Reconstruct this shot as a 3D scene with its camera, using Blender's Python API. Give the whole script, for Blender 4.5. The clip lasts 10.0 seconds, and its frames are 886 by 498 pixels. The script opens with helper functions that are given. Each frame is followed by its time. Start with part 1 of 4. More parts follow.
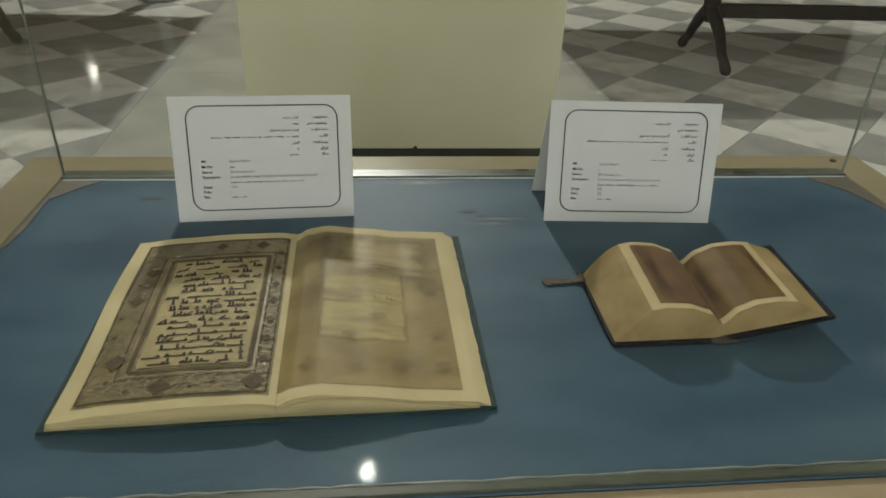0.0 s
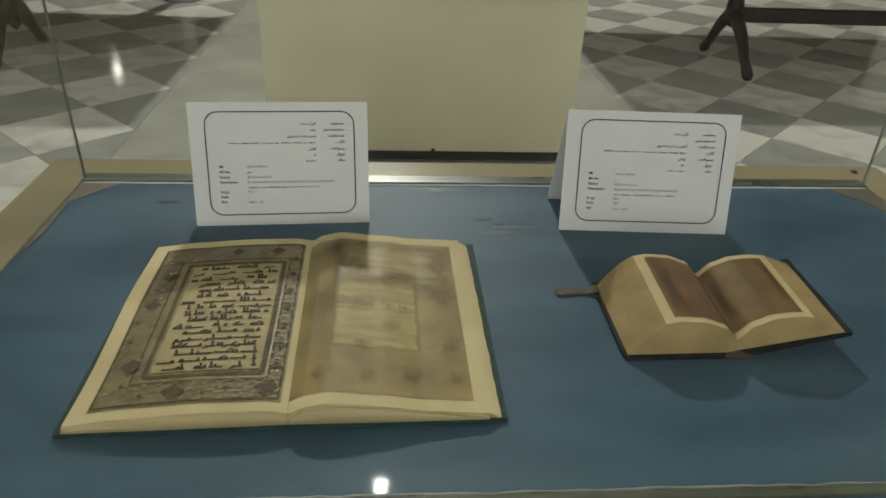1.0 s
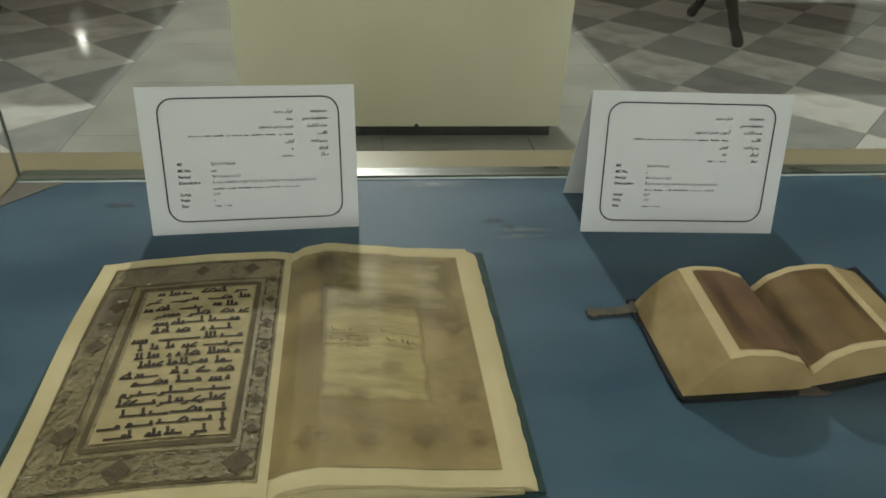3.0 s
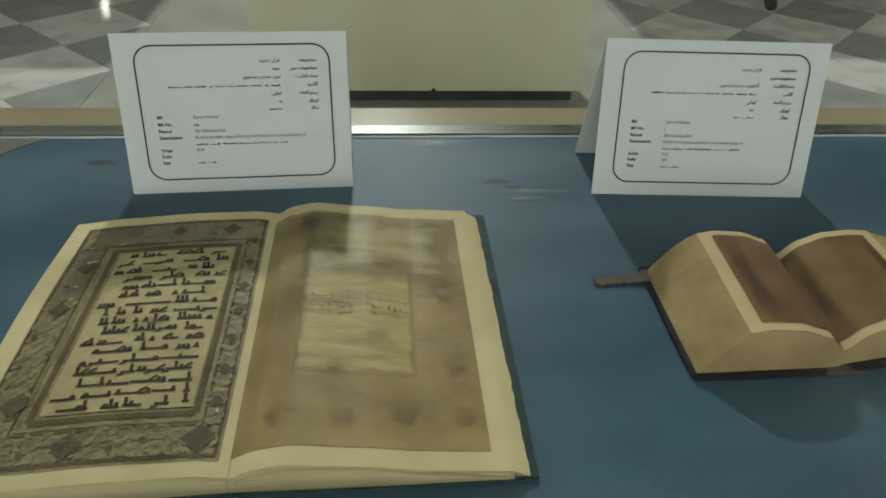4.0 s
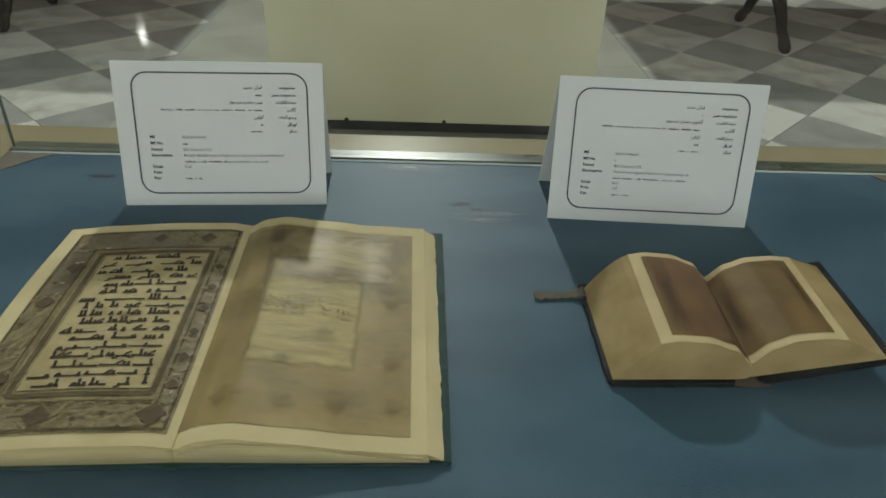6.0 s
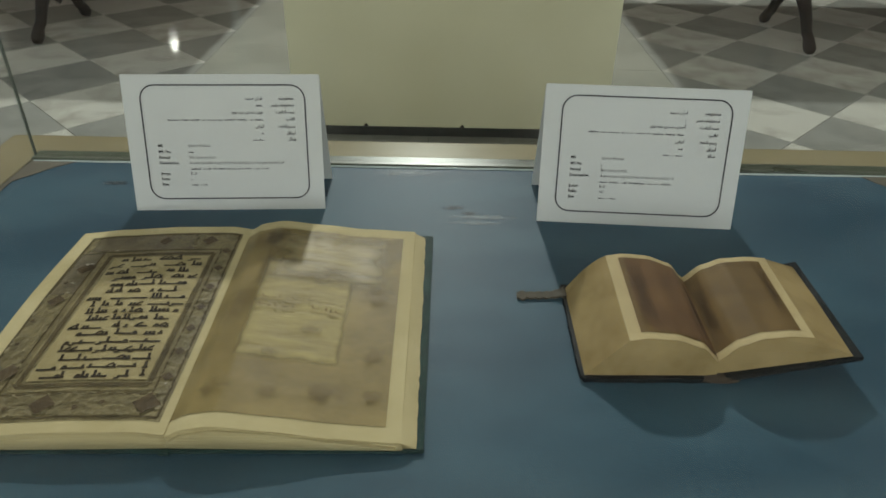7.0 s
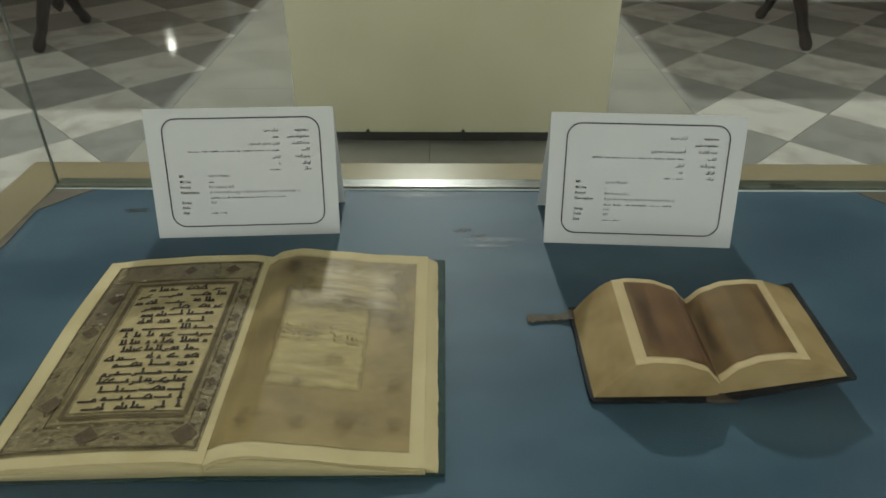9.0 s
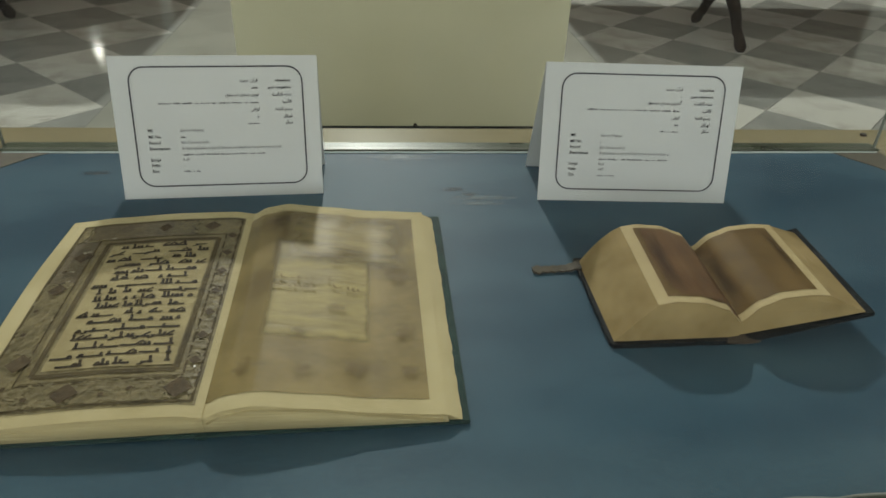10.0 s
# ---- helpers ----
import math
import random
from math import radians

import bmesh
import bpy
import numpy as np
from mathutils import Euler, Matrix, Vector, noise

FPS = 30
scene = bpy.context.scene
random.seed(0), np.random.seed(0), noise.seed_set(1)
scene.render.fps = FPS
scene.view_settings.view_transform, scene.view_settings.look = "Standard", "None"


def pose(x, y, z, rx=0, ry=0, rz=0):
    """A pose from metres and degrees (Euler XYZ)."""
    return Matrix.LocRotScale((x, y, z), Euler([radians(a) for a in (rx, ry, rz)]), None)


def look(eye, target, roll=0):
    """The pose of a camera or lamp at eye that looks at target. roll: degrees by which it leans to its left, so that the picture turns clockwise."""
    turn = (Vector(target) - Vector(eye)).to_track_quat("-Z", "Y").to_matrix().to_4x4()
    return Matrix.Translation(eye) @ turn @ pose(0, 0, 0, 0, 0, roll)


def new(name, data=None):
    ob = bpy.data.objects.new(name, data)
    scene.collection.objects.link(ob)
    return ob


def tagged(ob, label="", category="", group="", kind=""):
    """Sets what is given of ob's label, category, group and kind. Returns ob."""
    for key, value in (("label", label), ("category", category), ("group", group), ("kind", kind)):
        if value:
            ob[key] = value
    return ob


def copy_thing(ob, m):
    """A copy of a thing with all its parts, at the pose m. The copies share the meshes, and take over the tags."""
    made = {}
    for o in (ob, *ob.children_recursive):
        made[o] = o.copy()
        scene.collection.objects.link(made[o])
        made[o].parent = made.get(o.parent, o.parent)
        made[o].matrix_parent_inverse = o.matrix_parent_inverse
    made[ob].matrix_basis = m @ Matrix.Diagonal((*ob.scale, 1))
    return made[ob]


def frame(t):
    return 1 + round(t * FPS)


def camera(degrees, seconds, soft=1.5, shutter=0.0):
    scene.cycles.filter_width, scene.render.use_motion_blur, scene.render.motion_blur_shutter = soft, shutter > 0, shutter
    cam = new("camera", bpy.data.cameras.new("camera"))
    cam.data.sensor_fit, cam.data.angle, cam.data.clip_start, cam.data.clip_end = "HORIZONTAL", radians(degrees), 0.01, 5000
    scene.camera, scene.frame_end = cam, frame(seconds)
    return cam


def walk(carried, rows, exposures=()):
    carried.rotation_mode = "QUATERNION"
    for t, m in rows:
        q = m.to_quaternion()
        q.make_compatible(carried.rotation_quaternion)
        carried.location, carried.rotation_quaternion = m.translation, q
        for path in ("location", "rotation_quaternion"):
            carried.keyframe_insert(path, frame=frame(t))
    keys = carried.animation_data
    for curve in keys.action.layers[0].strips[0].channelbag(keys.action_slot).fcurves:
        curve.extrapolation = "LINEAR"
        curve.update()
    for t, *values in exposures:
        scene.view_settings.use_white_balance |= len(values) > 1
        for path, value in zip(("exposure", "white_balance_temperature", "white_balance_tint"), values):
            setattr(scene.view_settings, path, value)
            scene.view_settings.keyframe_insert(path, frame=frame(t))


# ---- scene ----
cam = camera(64.5, 10.0, soft=1.6)
PATH = [
    (0, (-0.124, -0.779, 1.086), (0.077, 0.94, 0.084), 2.5),
    (0.5, (-0.125, -0.774, 1.085), (0.028, 0.954, 0.09), 2.5),
    (1, (-0.121, -0.776, 1.094), (0.032, 0.947, 0.092), 2.6),
    (1.5, (-0.118, -0.761, 1.098), (0.088, 0.945, 0.076), 2.7),
    (2, (-0.134, -0.729, 1.093), (0.072, 0.965, 0.049), 2.8),
    (3.5, (-0.136, -0.617, 1.044), (0.077, 1.035, -0.063), 2.8),
    (4, (-0.108, -0.609, 1.031), (0.037, 1.024, -0.115), 2.1),
    (4.5, (-0.077, -0.602, 1.033), (0.065, 1.069, -0.058), 2.8),
    (5, (-0.064, -0.607, 1.029), (0.071, 1.098, -0.008), 2.4),
    (5.5, (-0.054, -0.638, 1.037), (0.068, 1.038, -0.048), 3.4),
    (6, (-0.051, -0.665, 1.05), (0.03, 1.022, -0.022), 2.7),
    (7.5, (0.007, -0.694, 1.071), (-0.033, 0.999, 0.006), 1.1),
    (8, (0.014, -0.692, 1.079), (-0.054, 0.988, -0.004), 1.4),
    (8.5, (0.008, -0.701, 1.093), (-0.04, 0.967, -0.009), 0.7),
    (9, (-0.026, -0.702, 1.108), (-0.026, 0.984, 0.031), 0.2),
    (9.5, (-0.066, -0.689, 1.083), (0.051, 1.022, 0.053), 2.2),
    (10, (-0.083, -0.698, 1.039), (0.092, 0.997, -0.009), 2.4),
]
walk(cam, [(t, look(eye, target, roll)) for t, eye, target, roll in PATH],
     exposures=[(0, -0.02, 6670, 13), (2, -0.02, 6640, 13), (3.5, 0.03, 6360, 9.5), (5, 0.02, 6230, 8.5), (6, 0.0, 6280, 9), (8, -0.06, 6430, 10), (9.5, -0.05, 6460, 10), (10, 0.0, 6450, 10)])

DECK = 0.685  # height of the blue display board above the floor

# ---- light ----
world = bpy.data.worlds.new("world")
world.use_nodes = True
scene.world = world
wn, wl = world.node_tree.nodes, world.node_tree.links
sky = wn.new("ShaderNodeTexSky")
sky.sky_type, sky.sun_disc = "NISHITA", False
sky.sun_elevation, sky.sun_rotation = radians(43), radians(0)
wl.new(sky.outputs[0], wn["Background"].inputs[0])
wn["Background"].inputs[1].default_value = 0.1


def area_lamp(name, eye, target, width, height, watts, colour):
    data = bpy.data.lights.new(name, "AREA")
    data.shape, data.size, data.size_y, data.energy, data.color = "RECTANGLE", width, height, watts, colour
    ob = new(name, data)
    ob.matrix_world = look(eye, target)
    return ob


KEY = Vector((-0.4, 11.3, 8.0))
SPOT = Vector((-0.3, 11.3, 11.0))
area_lamp("flood_lamp", KEY, (0, 0.5, 0.3), 0.4, 0.4, 915, (1.0, 0.985, 0.91))
area_lamp("spot_lamp", SPOT, (0, 0.5, 0.3), 0.24, 0.8, 110, (1.0, 0.98, 0.92))
# unseen fill lamps, added to brighten the card fronts, floor and shadows
area_lamp("window_lamp_south", (0.0, -4.9, 2.2), (0.0, 0, 1.5), 6.0, 2.2, 98, (1.0, 0.985, 0.94))
area_lamp("window_lamp_east", (8.9, 4.0, 3.6), (0, 4.0, 2.4), 5.0, 2.6, 14, (1.0, 0.93, 0.84))
area_lamp("window_lamp_west", (-7.9, 3.0, 3.6), (0, 3.0, 2.4), 5.0, 2.6, 66, (0.93, 0.97, 1.0))


# ---- materials ----
def surface(name, dark, light, scale=8.0, rough=0.6, fine=120.0, bump=0.1, rough_var=0.1, metal=0.0, island=0.0, stretch=(1, 1, 1), per_object=0.0, lo=0.3, hi=0.7, grain=0.3):
    """A surface that varies from dark to light in broad clouds and in fine grain."""
    m = bpy.data.materials.new(name)
    m.use_nodes = True
    n, l = m.node_tree.nodes, m.node_tree.links
    b = n["Principled BSDF"]
    co, mp = n.new("ShaderNodeTexCoord"), n.new("ShaderNodeMapping")
    mp.inputs["Scale"].default_value = stretch
    l.new(co.outputs["Object"], mp.inputs[0])
    big, small, add, ramp = n.new("ShaderNodeTexNoise"), n.new("ShaderNodeTexNoise"), n.new("ShaderNodeMath"), n.new("ShaderNodeValToRGB")
    big.inputs["Scale"].default_value, big.inputs["Detail"].default_value = scale, 5
    small.inputs["Scale"].default_value, small.inputs["Detail"].default_value = fine, 3
    for t in (big, small):
        l.new(mp.outputs[0], t.inputs["Vector"])
    add.operation = "MULTIPLY_ADD"
    add.inputs[1].default_value = grain
    l.new(small.outputs["Fac"], add.inputs[0])
    l.new(big.outputs["Fac"], add.inputs[2])
    out = add.outputs[0]
    for kind, amount in (("ShaderNodeNewGeometry", island), ("ShaderNodeObjectInfo", per_object)):
        if amount:
            src, more = n.new(kind), n.new("ShaderNodeMath")
            more.operation = "MULTIPLY_ADD"
            more.inputs[1].default_value = amount
            l.new(src.outputs["Random Per Island" if island else "Random"], more.inputs[0])
            l.new(out, more.inputs[2])
            out = more.outputs[0]
    ramp.color_ramp.elements[0].position, ramp.color_ramp.elements[1].position = lo + grain / 2, hi + grain / 2
    ramp.color_ramp.elements[0].color, ramp.color_ramp.elements[1].color = (*dark, 1), (*light, 1)
    l.new(out, ramp.inputs[0])
    l.new(ramp.outputs[0], b.inputs["Base Color"])
    rr = n.new("ShaderNodeMapRange")
    rr.inputs["To Min"].default_value, rr.inputs["To Max"].default_value = max(0.02, rough - rough_var), min(1, rough + rough_var)
    l.new(big.outputs["Fac"], rr.inputs[0])
    l.new(rr.outputs[0], b.inputs["Roughness"])
    b.inputs["Metallic"].default_value = metal
    if bump:
        bp = n.new("ShaderNodeBump")
        bp.inputs["Strength"].default_value, bp.inputs["Distance"].default_value = bump, 0.002
        l.new(add.outputs[0], bp.inputs["Height"])
        l.new(bp.outputs[0], b.inputs["Normal"])
    return m


def clear_glass(name, tint):
    m = bpy.data.materials.new(name)
    m.use_nodes = True
    n, l = m.node_tree.nodes, m.node_tree.links
    mix, clear, gloss, lay = n.new("ShaderNodeMixShader"), n.new("ShaderNodeBsdfTransparent"), n.new("ShaderNodeBsdfGlossy"), n.new("ShaderNodeLayerWeight")
    power, more = n.new("ShaderNodeMath"), n.new("ShaderNodeMath")
    clear.inputs[0].default_value = (*tint, 1)
    gloss.inputs["Roughness"].default_value = 0.01
    lay.inputs["Blend"].default_value = 0.5
    power.operation, power.inputs[1].default_value = "POWER", 5.0
    more.operation, more.inputs[1].default_value, more.inputs[2].default_value = "MULTIPLY_ADD", 0.7, 0.012
    l.new(lay.outputs["Facing"], power.inputs[0])
    l.new(power.outputs[0], more.inputs[0])
    l.new(more.outputs[0], mix.inputs[0])
    l.new(clear.outputs[0], mix.inputs[1])
    l.new(gloss.outputs[0], mix.inputs[2])
    l.new(mix.outputs[0], n["Material Output"].inputs[0])
    return m


def glowing(name, colour, strength):
    m = bpy.data.materials.new(name)
    m.use_nodes = True
    b = m.node_tree.nodes["Principled BSDF"]
    b.inputs["Emission Color"].default_value, b.inputs["Emission Strength"].default_value = (*colour, 1), strength
    return m


PLASTER = surface("wall_plaster", (0.62, 0.6, 0.55), (0.74, 0.72, 0.67), 1.5, 0.85, 60)
PANELLING = surface("dark_wood_panelling", (0.09, 0.055, 0.035), (0.17, 0.11, 0.07), 1.2, 0.5, 30, 0.05, stretch=(3, 3, 0.4))
CEILING = surface("ceiling_paint", (0.7, 0.7, 0.68), (0.8, 0.8, 0.78), 1.5, 0.9, 60)
TILE_LIGHT = surface("light_marble", (0.5, 0.475, 0.43), (0.76, 0.735, 0.69), 7.0, 0.08, 40, 0.0, 0.03, per_object=0.18, lo=0.36, hi=0.62)
TILE_DARK = surface("grey_marble", (0.295, 0.292, 0.278), (0.415, 0.41, 0.392), 7.0, 0.08, 40, 0.0, 0.03, per_object=0.18, lo=0.34, hi=0.66)
SLAB = surface("beige_marble", (0.36, 0.35, 0.31), (0.5, 0.49, 0.44), 3.0, 0.07, 30, 0.0, 0.03, per_object=0.12)
GROUT = surface("grout", (0.16, 0.15, 0.14), (0.24, 0.23, 0.21), 20, 0.9, 100)
CREAM = surface("cream_laminate", (0.704, 0.669, 0.484), (0.798, 0.765, 0.572), 3.0, 0.42, 60, 0.02, 0.06)
RAIL = surface("tan_painted_wood", (0.31, 0.255, 0.155), (0.4, 0.335, 0.215), 6.0, 0.26, 90, 0.0, 0.04, stretch=(0.4, 1, 1))
PLINTH = surface("black_plinth", (0.012, 0.013, 0.011), (0.03, 0.03, 0.025), 5, 0.5)
SCREW = surface("dark_screw", (0.03, 0.025, 0.02), (0.08, 0.06, 0.05), 60, 0.4, metal=0.8)
GLASS = clear_glass("case_glass", (0.93, 0.95, 0.935))
GLASS_EDGE = surface("green_glass_edge", (0.05, 0.06, 0.042), (0.12, 0.14, 0.1), 14, 0.3, stretch=(0.5, 1, 1))
JOINT_GLASS = surface("grey_green_joint", (0.09, 0.11, 0.1), (0.15, 0.17, 0.16), 30, 0.4)
JOINT_PALE = surface("pale_joint", (0.2, 0.22, 0.2), (0.28, 0.3, 0.28), 30, 0.4)
SEALANT = surface("clear_sealant", (0.5, 0.58, 0.56), (0.66, 0.72, 0.7), 40, 0.25)
CARD = surface("white_card", (0.79, 0.8, 0.79), (0.86, 0.87, 0.86), 9, 0.75, 300, 0)
INK = surface("black_ink", (0.02, 0.02, 0.022), (0.045, 0.045, 0.05), 200, 0.7, 900, 0)
INK_PALE = surface("faded_ink", (0.08, 0.08, 0.088), (0.18, 0.18, 0.19), 300, 0.7, 900, 0)
LINE_INK = surface("frame_ink", (0.07, 0.07, 0.08), (0.1, 0.1, 0.11), 200, 0.7, 900, 0)
GREEN_CLOTH = surface("green_book_cloth", (0.012, 0.035, 0.032), (0.03, 0.07, 0.062), 40, 0.7, 700, 0.3)
PAPER = surface("aged_paper", (0.523, 0.434, 0.226), (0.661, 0.566, 0.327), 16, 0.7, 200, 0.05)
PAPER_EDGE = surface("page_edges", (0.449, 0.362, 0.177), (0.614, 0.516, 0.283), 6, 0.8, 60, 0.2, stretch=(4, 4, 260))
PANEL = surface("illuminated_ground", (0.174, 0.138, 0.064), (0.325, 0.266, 0.136), 60, 0.55, 420, 0.35, 0.1, lo=0.36, hi=0.64, grain=0.7)
FRAME_BAND = surface("brown_frame_band", (0.068, 0.049, 0.018), (0.131, 0.097, 0.041), 60, 0.68, 400, 0.1)
MOTIF_PALE = surface("pale_scroll_ink", (0.199, 0.162, 0.083), (0.325, 0.269, 0.149), 120, 0.5, 500, 0.1)
MOTIF_DARK = surface("dark_medallion_ink", (0.062, 0.042, 0.020), (0.135, 0.094, 0.047), 160, 0.65, 500, 0.2)
PARCHMENT = surface("text_parchment", (0.350, 0.281, 0.133), (0.497, 0.409, 0.214), 50, 0.65, 300, 0.05)
SCRIPT_INK = surface("brown_black_script_ink", (0.016, 0.01, 0.003), (0.055, 0.036, 0.013), 120, 0.6, 600, 0.1)
STAINED = surface("stained_brown_leaf", (0.184, 0.132, 0.046), (0.353, 0.267, 0.109), 15, 0.5, 190, 0.3, 0.1, lo=0.33, hi=0.68, grain=0.25, stretch=(1, 1.4, 1))
LEAF_PALE = surface("pale_leaf_window", (0.282, 0.217, 0.079), (0.481, 0.392, 0.167), 38, 0.5, 200, 0.5, 0.12, lo=0.32, hi=0.68, stretch=(0.6, 2.4, 1))
# STAINED made lighter: the lit upper zone and pale wrinkle highlights as colour
WRINKLED = surface("wrinkled_lit_leaf", (0.221, 0.168, 0.069), (0.410, 0.328, 0.153), 50, 0.4, 260, 1.0, 0.08, lo=0.32, hi=0.7, stretch=(0.32, 1.9, 1), grain=0.2)
GLINT = surface("pale_glint_paint", (0.36, 0.32, 0.23), (0.55, 0.5, 0.4), 200, 0.3, 700, 0.3)
FADED_SCRIPT = surface("faded_script_ink", (0.176, 0.120, 0.041), (0.300, 0.215, 0.081), 120, 0.6, 600, 0.1)
STAIN = surface("brown_stain", (0.152, 0.106, 0.041), (0.259, 0.184, 0.078), 90, 0.55, 400, 0.1)
GUTTER_BAND = surface("brown_gutter_band", (0.13, 0.09, 0.036), (0.21, 0.15, 0.066), 40, 0.6, 300, 0.1)
BROWN_LEAF = surface("brown_written_leaf", (0.129, 0.079, 0.028), (0.202, 0.128, 0.050), 36, 0.6, 300, 0.1)
RED_LEAF = surface("reddish_brown_written_leaf", (0.119, 0.064, 0.030), (0.191, 0.110, 0.052), 30, 0.55, 300, 0.1)
DARK_PANEL = surface("darkened_ornament_ground", (0.107, 0.079, 0.040), (0.209, 0.164, 0.086), 45, 0.42, 300, 0.4, 0.1, lo=0.34, hi=0.66, grain=0.6)
GOLD_LINE = surface("worn_gold_line", (0.166, 0.128, 0.056), (0.290, 0.230, 0.108), 150, 0.35, 500, 0.2)
SMALL_PAPER = surface("tan_page_margin", (0.486, 0.375, 0.194), (0.621, 0.500, 0.279), 20, 0.7, 200, 0.05)
# serves the stained leaf bands and the shade painted along the gutter
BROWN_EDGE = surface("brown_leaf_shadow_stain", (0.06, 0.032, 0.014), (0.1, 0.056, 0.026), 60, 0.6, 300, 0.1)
TAN_BLOCK = surface("tan_page_block", (0.285, 0.200, 0.081), (0.435, 0.320, 0.149), 26, 0.75, 120, 0.25)
LEATHER = surface("black_leather", (0.005, 0.007, 0.009), (0.017, 0.021, 0.023), 60, 0.5, 500, 0.4)
SPINE_LEATHER = surface("worn_brown_leather", (0.050, 0.038, 0.028), (0.104, 0.082, 0.061), 80, 0.6, 500, 0.4)
STRAP = surface("grey_brown_strap", (0.05, 0.043, 0.03), (0.125, 0.105, 0.075), 120, 0.6, 500, 0.5)
DARK_WOOD = surface("dark_polished_wood", (0.012, 0.007, 0.005), (0.03, 0.017, 0.012), 12, 0.5, 120, 0.05, stretch=(1, 1, 4))
WHITE_GLAZE = surface("white_glaze", (0.7, 0.7, 0.68), (0.8, 0.8, 0.78), 6, 0.25)
HOUSING = surface("grey_metal", (0.2, 0.2, 0.2), (0.3, 0.3, 0.3), 20, 0.4, metal=0.8)


def board_material():
    """Blue vinyl over a board: broad pale scuffs along its length, shinier along the rubbed front edge."""
    m = surface("blue_vinyl", (0.026, 0.072, 0.113), (0.062, 0.127, 0.175), 6.0, 0.5, 260, 0.03, 0.05, stretch=(0.7, 1.5, 1), lo=0.37, hi=0.63)
    n, l = m.node_tree.nodes, m.node_tree.links
    b = n["Principled BSDF"]
    co, sep, mr = n.new("ShaderNodeTexCoord"), n.new("ShaderNodeSeparateXYZ"), n.new("ShaderNodeMapRange")
    l.new(co.outputs["Object"], sep.inputs[0])
    l.new(sep.outputs["Y"], mr.inputs[0])
    mr.inputs["From Min"].default_value, mr.inputs["From Max"].default_value = -0.228, -0.19
    mr.inputs["To Min"].default_value, mr.inputs["To Max"].default_value = 0.35, 0.0
    l.new(mr.outputs[0], b.inputs["Coat Weight"])
    b.inputs["Coat Roughness"].default_value = 0.05
    return m



def soften(m, inner, outer, rough=0.35, most=0.85):
    """Lets a stain run out unevenly towards the rim of its patch."""
    n, l = m.node_tree.nodes, m.node_tree.links
    b, out = n["Principled BSDF"], n["Material Output"]
    co, sub, ln, noi, add, mr = (n.new("ShaderNode" + k) for k in ("TexCoord", "VectorMath", "VectorMath", "TexNoise", "Math", "MapRange"))
    sub.operation, ln.operation, add.operation = "SUBTRACT", "LENGTH", "MULTIPLY_ADD"
    sub.inputs[1].default_value = (0.5, 0.5, 0.5)
    noi.inputs["Scale"].default_value, noi.inputs["Detail"].default_value = 130, 4
    l.new(co.outputs["Generated"], sub.inputs[0])
    l.new(sub.outputs[0], ln.inputs[0])
    l.new(co.outputs["Object"], noi.inputs["Vector"])
    l.new(noi.outputs["Fac"], add.inputs[0])
    add.inputs[1].default_value = rough
    l.new(ln.outputs["Value"], add.inputs[2])
    mr.inputs["From Min"].default_value, mr.inputs["From Max"].default_value = inner + rough / 2, outer + rough / 2
    mr.inputs["To Min"].default_value, mr.inputs["To Max"].default_value = most, 0.0
    l.new(add.outputs[0], mr.inputs[0])
    clear, mix = n.new("ShaderNodeBsdfTransparent"), n.new("ShaderNodeMixShader")
    l.new(mr.outputs[0], mix.inputs[0])
    l.new(clear.outputs[0], mix.inputs[1])
    l.new(b.outputs[0], mix.inputs[2])
    l.new(mix.outputs[0], out.inputs[0])
    return m


def feather(m, start, rough=0.12, most=1.0, axes="XY"):
    """Lets a patch run out towards the sides of its rectangle."""
    n, l = m.node_tree.nodes, m.node_tree.links
    b, out = n["Principled BSDF"], n["Material Output"]
    co, sep, noi = n.new("ShaderNodeTexCoord"), n.new("ShaderNodeSeparateXYZ"), n.new("ShaderNodeTexNoise")
    noi.inputs["Scale"].default_value, noi.inputs["Detail"].default_value = 90, 4
    l.new(co.outputs["Generated"], sep.inputs[0])
    l.new(co.outputs["Object"], noi.inputs["Vector"])
    far = None
    for axis in axes:
        off, size = n.new("ShaderNodeMath"), n.new("ShaderNodeMath")
        off.operation, size.operation, off.inputs[1].default_value = "SUBTRACT", "ABSOLUTE", 0.5
        l.new(sep.outputs[axis], off.inputs[0])
        l.new(off.outputs[0], size.inputs[0])
        if far is None:
            far = size
        else:
            most_of = n.new("ShaderNodeMath")
            most_of.operation = "MAXIMUM"
            l.new(far.outputs[0], most_of.inputs[0])
            l.new(size.outputs[0], most_of.inputs[1])
            far = most_of
    add, mr = n.new("ShaderNodeMath"), n.new("ShaderNodeMapRange")
    add.operation, add.inputs[1].default_value = "MULTIPLY_ADD", rough
    l.new(noi.outputs["Fac"], add.inputs[0])
    l.new(far.outputs[0], add.inputs[2])
    mr.inputs["From Min"].default_value, mr.inputs["From Max"].default_value = start + rough / 2, 0.465 + rough / 2
    mr.inputs["To Min"].default_value, mr.inputs["To Max"].default_value = most, 0.0
    l.new(add.outputs[0], mr.inputs[0])
    clear, mix = n.new("ShaderNodeBsdfTransparent"), n.new("ShaderNodeMixShader")
    l.new(mr.outputs[0], mix.inputs[0])
    l.new(clear.outputs[0], mix.inputs[1])
    l.new(b.outputs[0], mix.inputs[2])
    l.new(mix.outputs[0], out.inputs[0])


feather(LEAF_PALE, 0.4, 0.05)
feather(WRINKLED, 0.22, 0.16)


